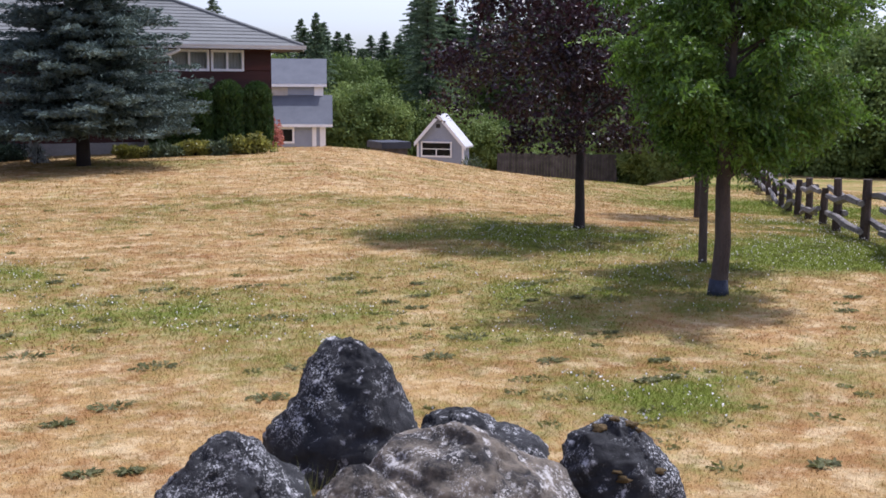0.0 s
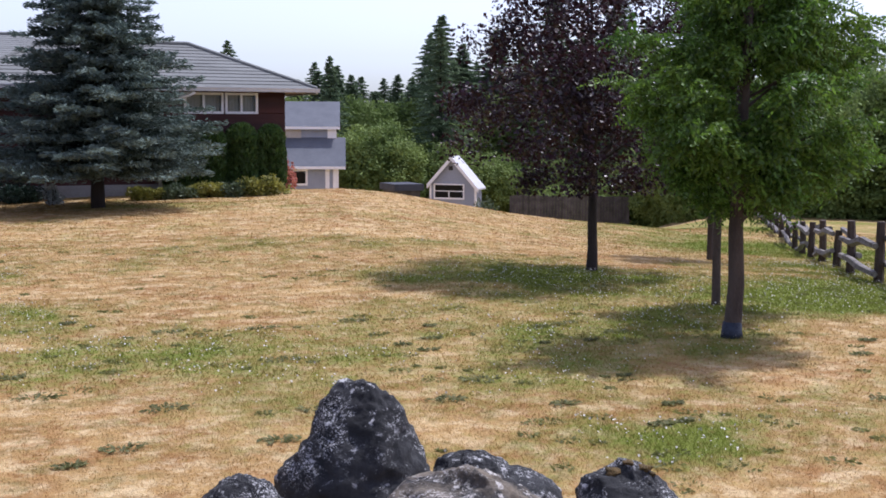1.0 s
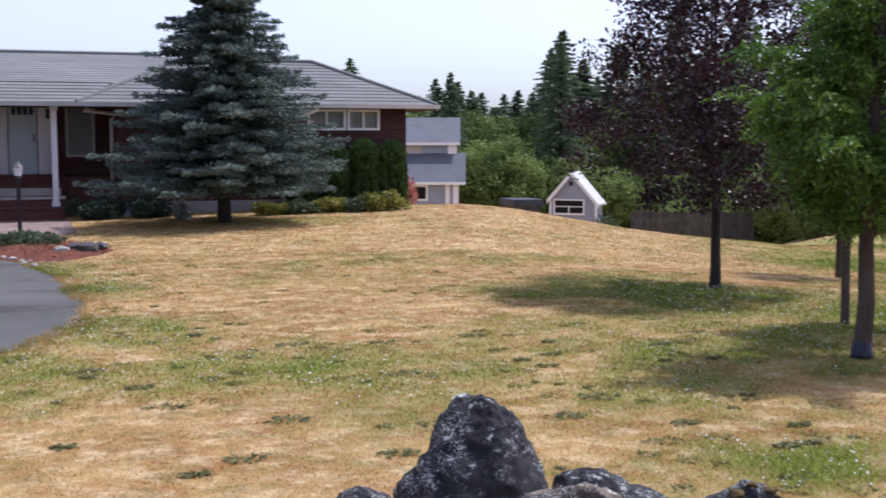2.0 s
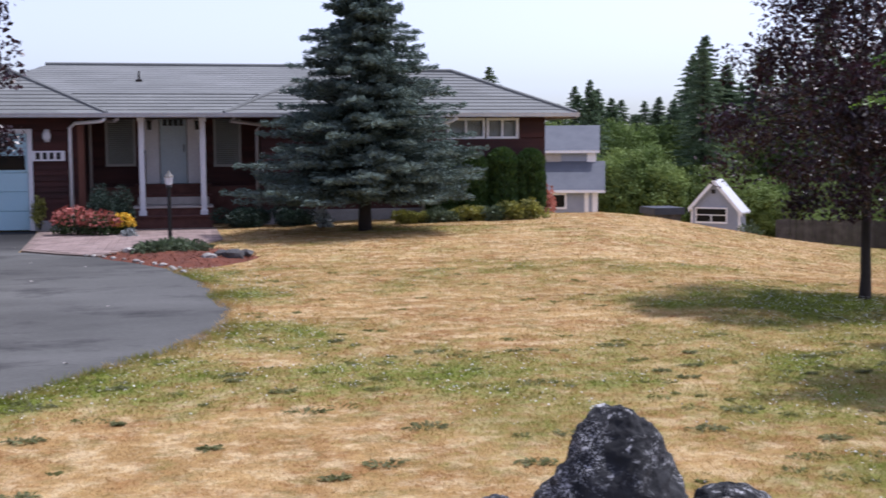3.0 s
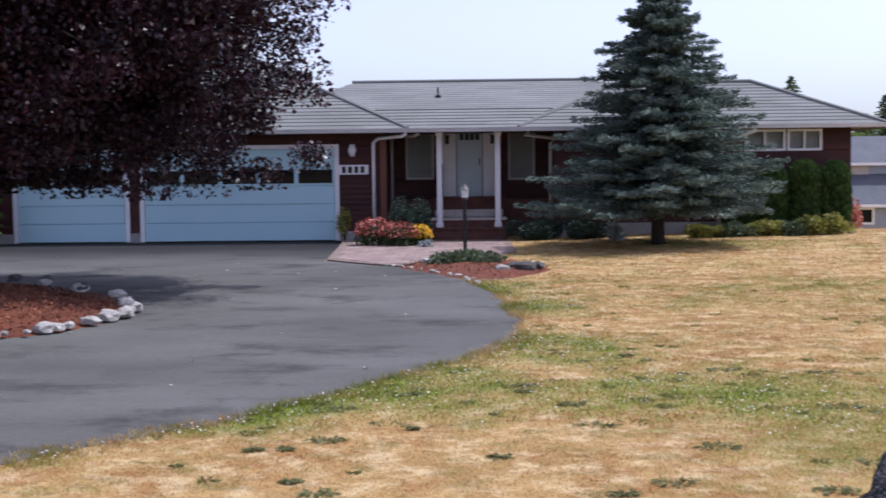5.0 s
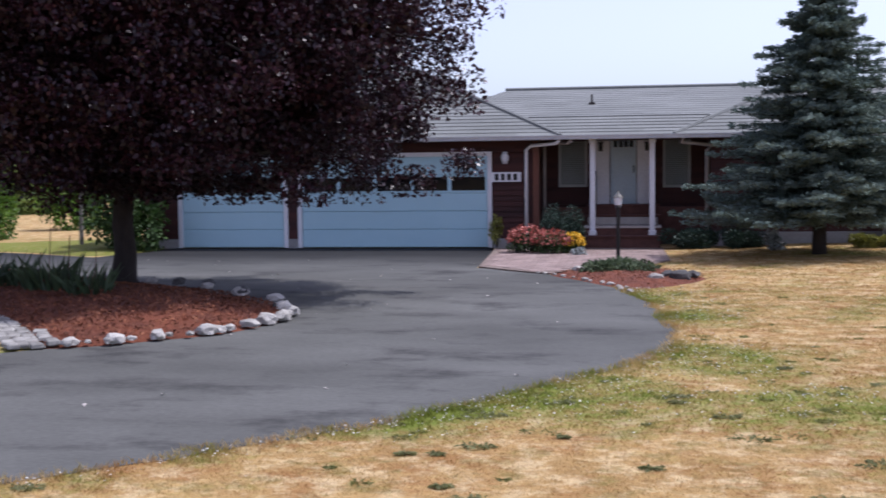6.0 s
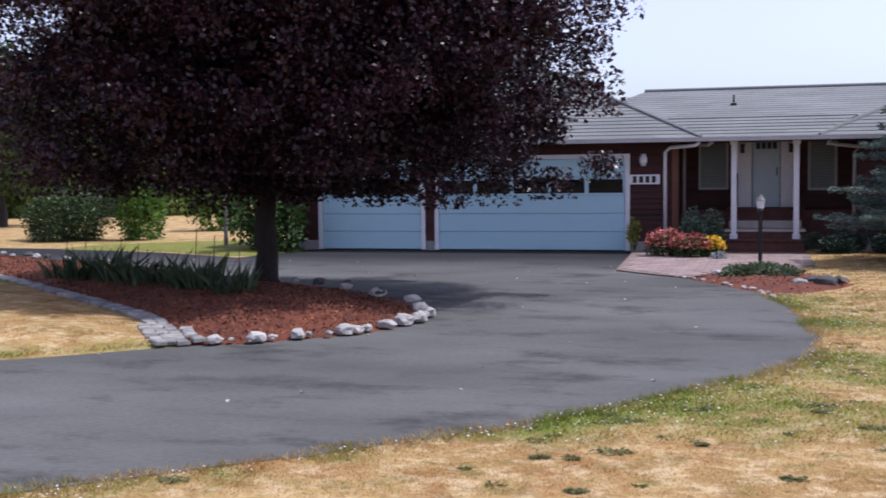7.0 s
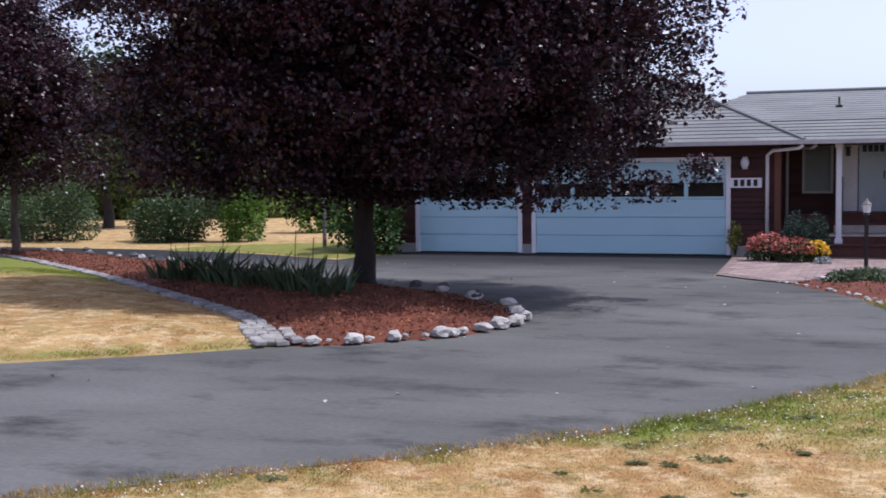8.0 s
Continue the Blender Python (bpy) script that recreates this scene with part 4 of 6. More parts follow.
for x in (-0.92, 0.47):
    bm = bmesh.new()
    tube(bm, [(x, 29.75, 0.55), (x, 29.75, 1.4), (x, 30.9, 1.9), (x, 30.9, 1.05)], [0.02] * 4, 6)
    rail = house_part("handrail", bm, "black", "black iron handrail")
    for k in range(1, 9):
        yk = 29.75 + k * 0.128
        part("baluster", tube(bmesh.new(), [(x, yk, 0.55 + max(0, (k - 4) * 0.1)), (x, yk, 1.4 + 0.5 * k / 9)], [0.012, 0.012], 5), "black", rail)

# wall lights, house sign
for x, y, z in ((-3.13, WALL - 0.02, 2.27),):
    w = thing("wall_light", x, y, z, "white oval wall light beside the garage door", "wall lamp")
    bm = bmesh.new()
    bmesh.ops.create_uvsphere(bm, u_segments=14, v_segments=8, radius=1.0)
    for v in bm.verts:
        v.co = Vector((v.co.x * 0.1, v.co.y * 0.07 - 0.06, v.co.z * 0.14))
    part("shade", bm, "globe", w, "", True)
    part("back_plate", boxes((-0.06, 0.06, -0.03, 0.02, -0.15, 0.15), bevel=0.008), "white", w)
sign = thing("house_sign", -3.12, WALL - 0.05, 1.79, "white house sign board with dark bars", "sign")
part("board", boxes((-0.39, 0.39, -0.012, 0.012, -0.12, 0.12), bevel=0.004), "white", sign)
for k in range(4):
    x = -0.27 + k * 0.155
    part("bar", boxes((x, x + 0.095, -0.016, -0.0125, -0.08, 0.08)), "black", sign, "dark painted bar")


# ---- trees ----
def limb_tree(name, x, y, label, category, group, trunk_r, fork, crown, clumps, per, leaf, leaf_size, bark, seed, spread_k=0.30, lean=(0, 0), long=1.6, droop=0.0, trunk_part="trunk", tilt_axis=None, shell=0.55, lower=0.0, inner=2.6, taper=0.0, skew=0.0, dense=2, billow=False, skirt=0.0):
    """A broadleaf tree: tapered trunk, forked limbs and a crown of leaf clumps. crown: centre offset x, y, z and radii x, y, z."""
    global rng
    rng = np.random.default_rng(seed)
    z = float(rise(x, y))
    if inside(x, y, MULCH):
        z = 0.17
    t = thing(name, x, y, z, label, category, group)
    c, r = np.array(crown[:3]), np.array(crown[3:])
    bm = bmesh.new()
    wob = lambda: rng.uniform(-1, 1) * trunk_r * 0.35
    tops = np.array([lean[0], lean[1], fork])
    pts = [(0, 0, -0.08), (0, 0, 0.03)] + [(tops[0] * k + wob(), tops[1] * k + wob(), fork * k) for k in (0.25, 0.5, 0.75, 1.0)]
    tube(bm, pts, [trunk_r * 1.45, trunk_r * 1.2, trunk_r, trunk_r * 0.95, trunk_r * 0.9, trunk_r * 0.9], 12)
    top = (c[0] * 0.8, c[1] * 0.8, c[2] + r[2] * 0.6)
    tube(bm, [pts[-1], ((pts[-1][0] + top[0]) / 2 + wob(), (pts[-1][1] + top[1]) / 2, (fork + top[2]) / 2), top], [trunk_r * 0.9, trunk_r * 0.5, trunk_r * 0.1], 8)
    u = unit(rng.normal(size=(clumps, 3)))
    rad = rng.uniform(shell, 1.0, clumps) ** 0.6
    q = u * rad[:, None] * (1 + 0.10 * rng.normal(size=(clumps, 1)).clip(-1.5, 1.2))
    if lower:
        floor_at = -(lower + skew * q[:, 0])
        q[:, 2] = np.where(q[:, 2] < floor_at, floor_at + (q[:, 2] - floor_at) * 0.25, q[:, 2])
    q[:, :2] *= (1 - taper * np.clip(q[:, 2:], -0.2, 1)) * (1 - np.clip(-q[:, 2:], 0, 0.88) ** 2) ** -skirt
    q = c + q * r
    for k in range(min(clumps, 26)):
        f = rng.uniform(0.0, 0.55)
        p0 = np.array(pts[-1]) * (1 - f) + np.array(top) * f
        e = q[k]
        mid = (p0 + e) / 2 + np.array([0, 0, 0.10 * r[2]])
        tube(bm, [p0, mid, e], [trunk_r * 0.42 * (1 - f * 0.6), trunk_r * 0.25, trunk_r * 0.05], 6, False)
    part(trunk_part, bm, bark, t, "", True)
    n = clumps * per
    who = np.repeat(np.arange(clumps), per)
    sp = spread_k * rng.uniform(0.6, 1.25, clumps)
    off = rng.normal(size=(n, 3)).clip(-1.7, 1.7) * sp[who][:, None] * np.array([1, 1, 0.72])
    cen = q[who] + off
    core = unit(rng.normal(size=(n * dense // 10, 3))) * rng.uniform(0.1, 0.62, (n * dense // 10, 1)) ** 0.5
    if lower:
        core[:, 2] = np.maximum(core[:, 2], -lower * 0.95)
    core[:, :2] *= (1 - taper * np.clip(core[:, 2:], -0.2, 1))
    core[:, :2] *= (1 - np.clip(-core[:, 2:], 0, 0.88) ** 2) ** -skirt
    core = c + core * r * 0.9
    sizes = np.r_[np.full(n, leaf_size), np.full(n * dense // 10, leaf_size * inner)]
    face = unit(np.vstack([off, core - c])) if billow else None
    me = leaves("crown", np.vstack([cen, core]), sizes, long, None, droop, 1.2, face)
    link_mesh("crown", me, leaf, t)
    return t


plum_label = "purple-leaved plum tree with a spreading dark crown"
limb_tree("plum_tree", -8.64, 19.24, "large purple-leaved plum tree standing in bark mulch", "tree", "purple-leaved trees", 0.19, 1.9, (0.90, -0.9, 4.45, 5.3, 3.6, 3.5), 640, 340, "purple", 0.090, "dark_bark", 21, 0.25, lower=0.78, skew=0.10, dense=4, inner=3.0, skirt=0.36, taper=-0.10)
limb_tree("plum_tree", -21.65, 25.7, "smaller purple-leaved tree with slender grey trunk in the bed", "tree", "purple-leaved trees", 0.10, 2.6, (-0.9, 0, 4.6, 3.1, 3.0, 3.2), 240, 190, "purple", 0.11, "bark", 22, 0.32, dense=4, lower=0.82, taper=0.6, skirt=0.3)
limb_tree("plum_tree", 8.66, 13.85, "purple-leaved plum tree on the dry lawn", "tree", "purple-leaved trees", 0.07, 1.25, (-0.22, 0, 2.85, 1.95, 1.8, 2.1), 100, 270, "purple", 0.062, "dark_bark", 23, 0.17, lower=0.72, taper=0.58, inner=1.5, dense=1)


def feather_tree(name, x, y, label, trunk_r, fork, crown, sprays, seed, guard=False):
    """A young tree with drooping feathery sprays of small leaflets."""
    global rng
    rng = np.random.default_rng(seed)
    t = thing(name, x, y, float(rise(x, y)), label, "tree", "young trees on the lawn")
    c, r = np.array(crown[:3]), np.array(crown[3:])
    bm = bmesh.new()
    wob = lambda: rng.uniform(-1, 1) * trunk_r * 0.3
    tube(bm, [(0, 0, -0.08), (0, 0, 0.04), (wob(), wob(), fork * 0.5), (wob(), wob(), fork), (c[0] * 0.5, c[1] * 0.5, c[2]), (c[0], c[1], c[2] + r[2] * 0.9)], [trunk_r * 1.35, trunk_r * 1.1, trunk_r, trunk_r * 0.9, trunk_r * 0.5, trunk_r * 0.12], 12)
    tips, dirs = [], []
    for k in range(sprays // 13):
        zf = rng.uniform(-0.9, 0.95)
        a = rng.uniform(0, 2 * math.pi)
        rr = math.sqrt(1 - zf * zf) * rng.uniform(0.35, 1.18) * (1 - 0.6 * max(zf, 0))
        e = c + np.array([math.cos(a) * rr, math.sin(a) * rr, zf]) * r
        p0 = np.array([c[0] * 0.5, c[1] * 0.5, max(fork * 0.9, e[2] - 0.25 * r[2] - 0.2 * rr)])
        tube(bm, [p0, (p0 + e) / 2 + np.array([0, 0, 0.06]), e], [trunk_r * 0.22, trunk_r * 0.12, 0.004], 5, False)
        out = unit(np.array([math.cos(a), math.sin(a), -0.1]))
        for s in range(84):
            f = rng.uniform(0.35, 1.0)
            tips.append(p0 * (1 - f) + e * f + rng.normal(size=3) * np.array([0.085, 0.085, 0.022]))
            dirs.append(unit(out + rng.normal(size=3) * np.array([0.6, 0.6, 0.25])) * rng.uniform(0.16, 0.36))
    part("trunk", bm, "bark", t, "", True)
    tips, dirs = np.array(tips), np.array(dirs)
    m = 18
    f = np.linspace(0, 1, m)
    cen = (tips[:, None, :] + dirs[:, None, :] * f[None, :, None] - np.array([0, 0, 0.07]) * (f**2)[None, :, None])
    side = unit(np.cross(dirs, rng.normal(size=dirs.shape)))
    sign = np.where(np.arange(m) % 2, 1.0, -1.0)
    cen = cen + side[:, None, :] * sign[None, :, None] * 0.028
    along = (unit(dirs)[:, None, :] * 0.5 + side[:, None, :] * sign[None, :, None])
    cen, along = cen.reshape(-1, 3), along.reshape(-1, 3)
    link_mesh("crown", leaves("crown", cen, np.full(len(cen), 0.055), 2.4, along, 0.25), "locust", t)
    if guard:
        bm = bmesh.new()
        tube(bm, [(0, 0, 0.0), (0, 0, 0.05), (0, 0, 0.15)], [trunk_r * 1.4, trunk_r * 1.3, trunk_r * 1.15], 12)
        part("trunk_guard", bm, "guard", t, "dark blue wrap round the trunk foot", True)
    return t


feather_tree("young_tree", 7.03, 8.78, "young bright green feathery tree on the lawn", 0.075, 1.0, (0.15, 0, 2.65, 1.2, 1.05, 1.4), 640, 31, True)
feather_tree("young_tree", 8.16, 10.48, "slender young green tree behind another", 0.045, 1.3, (0.40, -0.3, 2.6, 0.8, 0.8, 1.1), 330, 32)
feather_tree("young_tree", 12.23, 15.9, "slender young green tree further down the lawn", 0.05, 1.5, (0.2, 0, 2.6, 0.9, 0.9, 1.2), 240, 33)


def conifer(name, x, y, z, high, base, low, label, category, group, leaf, needle, tiers, per_tier, seed, twigs=26, bark="dark_bark", droop=0.12, trunk_r=0.14, sweep=0.18):
    """A spire of tiered branches; each branch a flat fan of needle sprays that thins towards its tip."""
    global rng
    rng = np.random.default_rng(seed)
    t = thing(name, x, y, z, label, category, group)
    bm = bmesh.new()
    tube(bm, [(0, 0, -0.1), (0, 0, low), (0, 0, high * 0.6), (0, 0, high)], [trunk_r * 1.25, trunk_r, trunk_r * 0.5, 0.01], 10)
    cen, along = [], []
    for i in range(tiers):
        f = (i + rng.uniform(-0.6, 0.6)) / tiers
        zc = low + (high - low) * max(f, 0)
        R = base * (1 - max(f, 0)) ** 0.9 * (0.80 + 0.2 * min(1, f * 8 + 0.4)) + 0.12
        n = max(4, int(per_tier * (1 - f * 0.6)))
        for a in rng.uniform(0, 2 * math.pi) + np.arange(n) * 2 * math.pi / n + rng.uniform(-0.25, 0.25, n):
            L = R * (rng.uniform(0.50, 1.0) if rng.random() < 0.75 else rng.uniform(0.95, 1.28))
            d = np.array([math.cos(a), math.sin(a), 0.0])
            s = np.array([-math.sin(a), math.cos(a), 0.0])
            zb = zc + rng.uniform(-1.1, 1.1) * (high - low) / tiers
            end = d * L + np.array([0, 0, zb - droop * L + sweep * L * 0.3])
            if rng.random() < 0.35:
                tube(bm, [(0, 0, zb), d * L * 0.6 + np.array([0, 0, zb - droop * L * 0.7]), end], [0.03, 0.018, 0.004], 5, False)
            k = int(twigs * (0.35 + L / base))
            g = rng.uniform(0.12, 1.0, k) ** 0.75
            w = rng.uniform(-1, 1, k) * 0.30 * L * (1.08 - g) ** 0.7
            zz = zb - droop * L * g + sweep * L * 0.3 * g**3 + rng.normal(size=k) * 0.03 - np.abs(w) * 0.15
            cen.append(d * (g * L)[:, None] + s * w[:, None] + np.array([0, 0, 1.0]) * zz[:, None])
            al = d[None, :] * 0.8 + s[None, :] * (np.sign(w) * 0.75)[:, None]
            al[:, 2] += rng.uniform(-0.25, 0.35, k)
            along.append(al)
    part("trunk", bm, bark, t, "", True)
    cen, along = np.concatenate(cen), np.concatenate(along)
    m = len(cen)
    link_mesh("crown", leaves("crown", cen, np.full(m, needle * 1.2), 4.2, along), leaf, t)
    return t


conifer("spruce_tree", 3.93, 26.1, float(rise(3.93, 26.1)), 6.05, 2.6, 0.80, "blue-grey spruce tree on the dry lawn before the house", "tree", "", "spruce", 0.105, 54, 19, 41, 280, "dark_bark", 0.10, 0.13)

# far conifers and broadleaf woods; two shapes of each, repeated
GROUPS = "far conifers"
far_a = conifer("fir_tree", 45.9, 100.0, -6, 16.5, 4.3, 2.0, "tall dark fir at the edge of the woods", "tree", GROUPS, "fir", 0.30, 105, 8, 51, 62, "dark_bark", 0.3, 0.25)
far_b = conifer("fir_tree", 38.0, 108.0, -6, 14.0, 3.7, 1.5, "tall dark fir at the edge of the woods", "tree", GROUPS, "fir", 0.30, 95, 8, 52, 62, "dark_bark", 0.25, 0.25)


def bearing(b, r):
    return r * math.sin(radians(b)), r * math.cos(radians(b))


rng = np.random.default_rng(60)
FIRS = [(14.6, 122, 0.72), (17.9, 135, 0.84), (18.8, 128, 0.78), (19.7, 132, 0.88), (20.4, 124, 0.74), (21.6, 130, 0.80), (22.6, 124, 0.74), (23.3, 132, 0.80), (24.7, 122, 1.06), (25.7, 124, 1.0), (27.3, 126, 1.02), (28.6, 120, 0.98), (30.0, 124, 1.15), (31.5, 116, 1.2), (33.0, 122, 1.2), (34.5, 110, 1.15), (36.2, 105, 1.15), (38, 100, 1.15), (40, 96, 1.1), (42, 92, 1.15), (44, 88, 1.15), (46, 84, 1.2), (48.5, 80, 1.2), (51, 78, 1.2), (54, 76, 1.2)]
FIRS += [(b, 140 - max(0, b - 30) * 1.5, rng.uniform(0.64, 0.80) if b < 24 else rng.uniform(0.80, 1.0)) for b in np.arange(17.0, 50, 0.55)]
for i, (b, r, k) in enumerate(FIRS):
    k *= 1.08 if b < 24 else 0.66 if b > 38 else 0.95 if b > 35.5 else 1.12
    x, y = bearing(b, r)
    copy_thing((far_a, far_b)[i % 2], pose(x, y, float(rise(x, y)), 0, 0, rng.uniform(0, 360)) @ Matrix.Diagonal((k * rng.uniform(1.25, 1.7), k * 1.4, k * rng.uniform(0.9, 1.05), 1)))
wood_a = limb_tree("broadleaf_tree", 33.0, 103.0, "green broadleaf tree at the edge of the woods", "tree", "far woods", 0.2, 1.5, (0, 0, 3.4, 3.2, 3.2, 3.8), 190, 170, "forest", 0.25, "dark_bark", 61, 0.52, inner=1.8, billow=True)
wood_b = limb_tree("broadleaf_tree", 39.0, 101.0, "green broadleaf tree at the edge of the woods", "tree", "far woods", 0.2, 1.5, (0, 0, 3.0, 3.6, 3.2, 3.4), 190, 170, "forest", 0.25, "dark_bark", 62, 0.52, inner=1.8, billow=True)
for i, b in enumerate(np.arange(16.5, 56, 1.35)):
    r = 106 - 1.0 * max(0, b - 34) + rng.uniform(-3, 5)
    x, y = bearing(b + rng.uniform(-0.3, 0.3), r)
    k = rng.uniform(0.6, 0.95)
    copy_thing((wood_a, wood_b)[i % 2], pose(x, y, float(rise(x, y)), 0, 0, rng.uniform(0, 360)) @ Matrix.Diagonal((k * 1.2, k * 1.2, k * rng.uniform(0.9, 1.15), 1)))
for i, b in enumerate(np.arange(16.9, 50, 1.5)):
    x, y = bearing(b + rng.uniform(-0.3, 0.3), 122 - max(0, b - 34) + rng.uniform(-3, 3))
    k = rng.uniform(1.2, 1.55)
    copy_thing((wood_b, wood_a)[i % 2], pose(x, y, float(rise(x, y)), 0, 0, rng.uniform(0, 360)) @ Matrix.Diagonal((k * 0.85, k * 0.85, k, 1)))
for i, b in enumerate(np.arange(30.5, 52, 2.4)):
    x, y = bearing(b, 76 + rng.uniform(-3, 3))
    k = rng.uniform(0.55, 0.8)
    copy_thing((wood_a, wood_b)[i % 2], pose(x, y, float(rise(x, y)), 0, 0, rng.uniform(0, 360)) @ Matrix.Diagonal((k, k, k, 1)))
for i, b in enumerate(np.arange(37.5, 58, 2.0)):
    x, y = bearing(b, 50 + rng.uniform(-2, 3))
    k = rng.uniform(0.6, 0.85)
    copy_thing((wood_a, wood_b)[i % 2], pose(x, y, float(rise(x, y)), 0, 0, rng.uniform(0, 360)) @ Matrix.Diagonal((k, k, k, 1)))
for b, r in ((34.4, 64), (35.8, 60), (36.8, 56)):
    x, y = bearing(b, r)
    copy_thing(wood_b, pose(x, y, float(rise(x, y)), 0, 0, b * 50) @ Matrix.Diagonal((0.55, 0.55, 0.6, 1)))
# woods beyond the drive on the other side of the house
for i, b in enumerate(np.arange(-64, -27, 2.3)):
    x, y = bearing(b, 66 + rng.uniform(-4, 8))
    k = rng.uniform(0.8, 1.15)
    copy_thing((wood_a, wood_b)[i % 2], pose(x, y, -0.2, 0, 0, rng.uniform(0, 360)) @ Matrix.Diagonal((k, k, k, 1)))


def shrub(name, x, y, label, category, group, rx, ry, rz, leaf, size, n, seed, lobes=14, z=None, long=1.7):
    """A dense bush: stems and a lumpy dome of leaves."""
    global rng
    rng = np.random.default_rng(seed)
    t = thing(name, x, y, float(rise(x, y)) if z is None else z, label, category, group)
    bm = bmesh.new()
    for k in range(7):
        a = rng.uniform(0, 6.28)
        tube(bm, [(0.1 * rx * math.cos(a), 0.1 * ry * math.sin(a), -0.04), (0.5 * rx * math.cos(a), 0.5 * ry * math.sin(a), rz * 0.7)], [0.025 * min(1, rx), 0.008], 5, False)
    part("stem", bm, "dark_bark", t)
    a, f = rng.uniform(0, 2 * math.pi, lobes), np.sqrt(rng.uniform(0, 1, lobes)) * 0.72
    lobe = np.stack([np.cos(a) * f * rx, np.sin(a) * f * ry, rz * (1 - f**2) ** 0.5 * rng.uniform(0.22, 0.70, lobes)], -1)
    who = rng.integers(0, lobes, n)
    d = unit(rng.normal(size=(n, 3)))
    cen = lobe[who] + d * np.array([rx, ry, rz]) * 0.36 * rng.uniform(0.55, 1.08, n)[:, None]
    cen[:, 2] = np.abs(cen[:, 2]) + 0.01
    link_mesh("foliage", leaves("foliage", cen, np.full(n, size), long, d, 0.0), leaf, t)
    return t


# bushes across the drive
shrub("bush", 27.0, 53.2, "grey-green bush at the end of the board fence", "bush", "", 0.9, 0.8, 1.9, "juniper", 0.14, 1800, 77, z=-3.6)
shrub("bush", -26.2, 33.0, "large rounded dark green bush beyond the drive", "bush", "bushes by the drive", 1.9, 1.6, 2.3, "green", 0.10, 11000, 71)
shrub("bush", -29.5, 34.0, "large rounded dark green bush beyond the drive", "bush", "bushes by the drive", 1.9, 1.6, 2.2, "green", 0.10, 9000, 76)
shrub("bush", -21.6, 33.2, "broad rounded green bush beyond the drive", "bush", "bushes by the drive", 1.9, 1.5, 2.0, "green", 0.10, 11000, 72)
shrub("bush", -19.6, 33.6, "taller upright light green bush beyond the drive", "bush", "bushes by the drive", 1.0, 1.0, 2.6, "locust", 0.11, 5200, 73)
shrub("bush", -19.9, 40.0, "light green bush on the far lawn", "bush", "bushes by the drive", 1.5, 1.5, 2.2, "locust", 0.17, 3200, 74)
shrub("bush", -12.9, 28.6, "dense green bush beside the garage corner", "bush", "", 1.15, 1.0, 2.4, "cypress", 0.14, 4600, 75)
limb_tree("broadleaf_tree", -30.8, 42.3, "broadleaf tree with brown trunk on the far lawn", "tree", "far woods", 0.22, 2.2, (0, 0, 4.6, 3.0, 3.0, 2.8), 130, 110, "green", 0.24, "dark_bark", 63, 0.5)
stake = thing("wooden_post", -14.6, 29.9, 0.02, "thin weathered wooden post on the verge beside the garage", "post")
part("post", tube(bmesh.new(), [(0, 0, -0.2), (0.01, 0, 0.8), (0.0, 0.02, 1.5)], [0.06, 0.055, 0.05], 8), "rail_wood", stake)
PATCH = spline([(-19.49, 29.3), (-15.62, 28.35), (-12.9, 26.9), (-12.0, 29.0), (-13.1, 31.0), (-15.6, 32.9)], 5, True)
verge = bed("verge", PATCH, 0.02, 0.08, 0.5, "lawn")
verge.data.attributes.new("lush", "FLOAT", "POINT").data.foreach_set("value", np.full(len(verge.data.vertices), 0.75, np.float32))
tagged(verge, "strip of green grass beside the garage", "lawn", kind="structure")

# planting by the house
rng = np.random.default_rng(80)


def column(name, x, y, wide, high, seed):
    t = thing(name, x, y, float(rise(x, y)), "dark green columnar cypress against the house wall", "hedge tree", "cypress hedge")
    g = np.random.default_rng(seed)
    n = 5200
    f = g.uniform(0, 1, n)
    a = g.uniform(0, 2 * math.pi, n)
    prof = wide * np.where(f < 0.75, 0.82 + 0.18 * np.sin(f * 4.0), np.sqrt(np.clip(1 - ((f - 0.75) / 0.25) ** 2, 0, 1)) * 0.96) * (0.9 + 0.2 * fbm(a * 1.3, f * 5, seed))
    R = prof * g.uniform(0.82, 1.02, n)
    cen = np.stack([np.cos(a) * R, np.sin(a) * R, f * high], -1)
    out = np.stack([np.cos(a) * 0.5, np.sin(a) * 0.5, np.full(n, 0.9)], -1)
    bm = tube(bmesh.new(), [(0, 0, -0.05), (0, 0, high * 0.5), (0, 0, high * 0.9)], [0.06, 0.05, 0.02], 6)
    part("trunk", bm, "dark_bark", t)
    link_mesh("foliage", leaves("foliage", cen, np.full(n, 0.12), 1.8, out), "cypress", t)


for i, (x, w, h) in enumerate(((6.3, 0.40, 1.5), (7.05, 0.44, 1.66), (7.85, 0.42, 1.72), (8.6, 0.39, 1.68))):
    column("cypress", x, 28.95, w, h, 90 + i)
for i, (x, y, rx, rz, lf) in enumerate(((5.3, 28.0, 0.5, 0.32, "gold"), (6.0, 28.0, 0.55, 0.36, "juniper"), (6.75, 28.1, 0.6, 0.40, "gold"), (7.45, 28.0, 0.6, 0.38, "juniper"), (8.15, 27.9, 0.72, 0.52, "gold"))):
    shrub("golden_shrub" if lf == "gold" else "low_shrub", x, y, "low golden-leaved shrub before the cypress hedge" if lf == "gold" else "low grey-green shrub among golden shrubs", "shrub", "low shrubs by the house", rx, 0.45, rz, lf, 0.09, 1900, 100 + i)
shrub("round_shrub", -1.72, 28.5, "dark blue-green mounded shrub beside the porch steps", "shrub", "", 0.74, 0.55, 1.22, "deep", 0.042, 15000, 111)
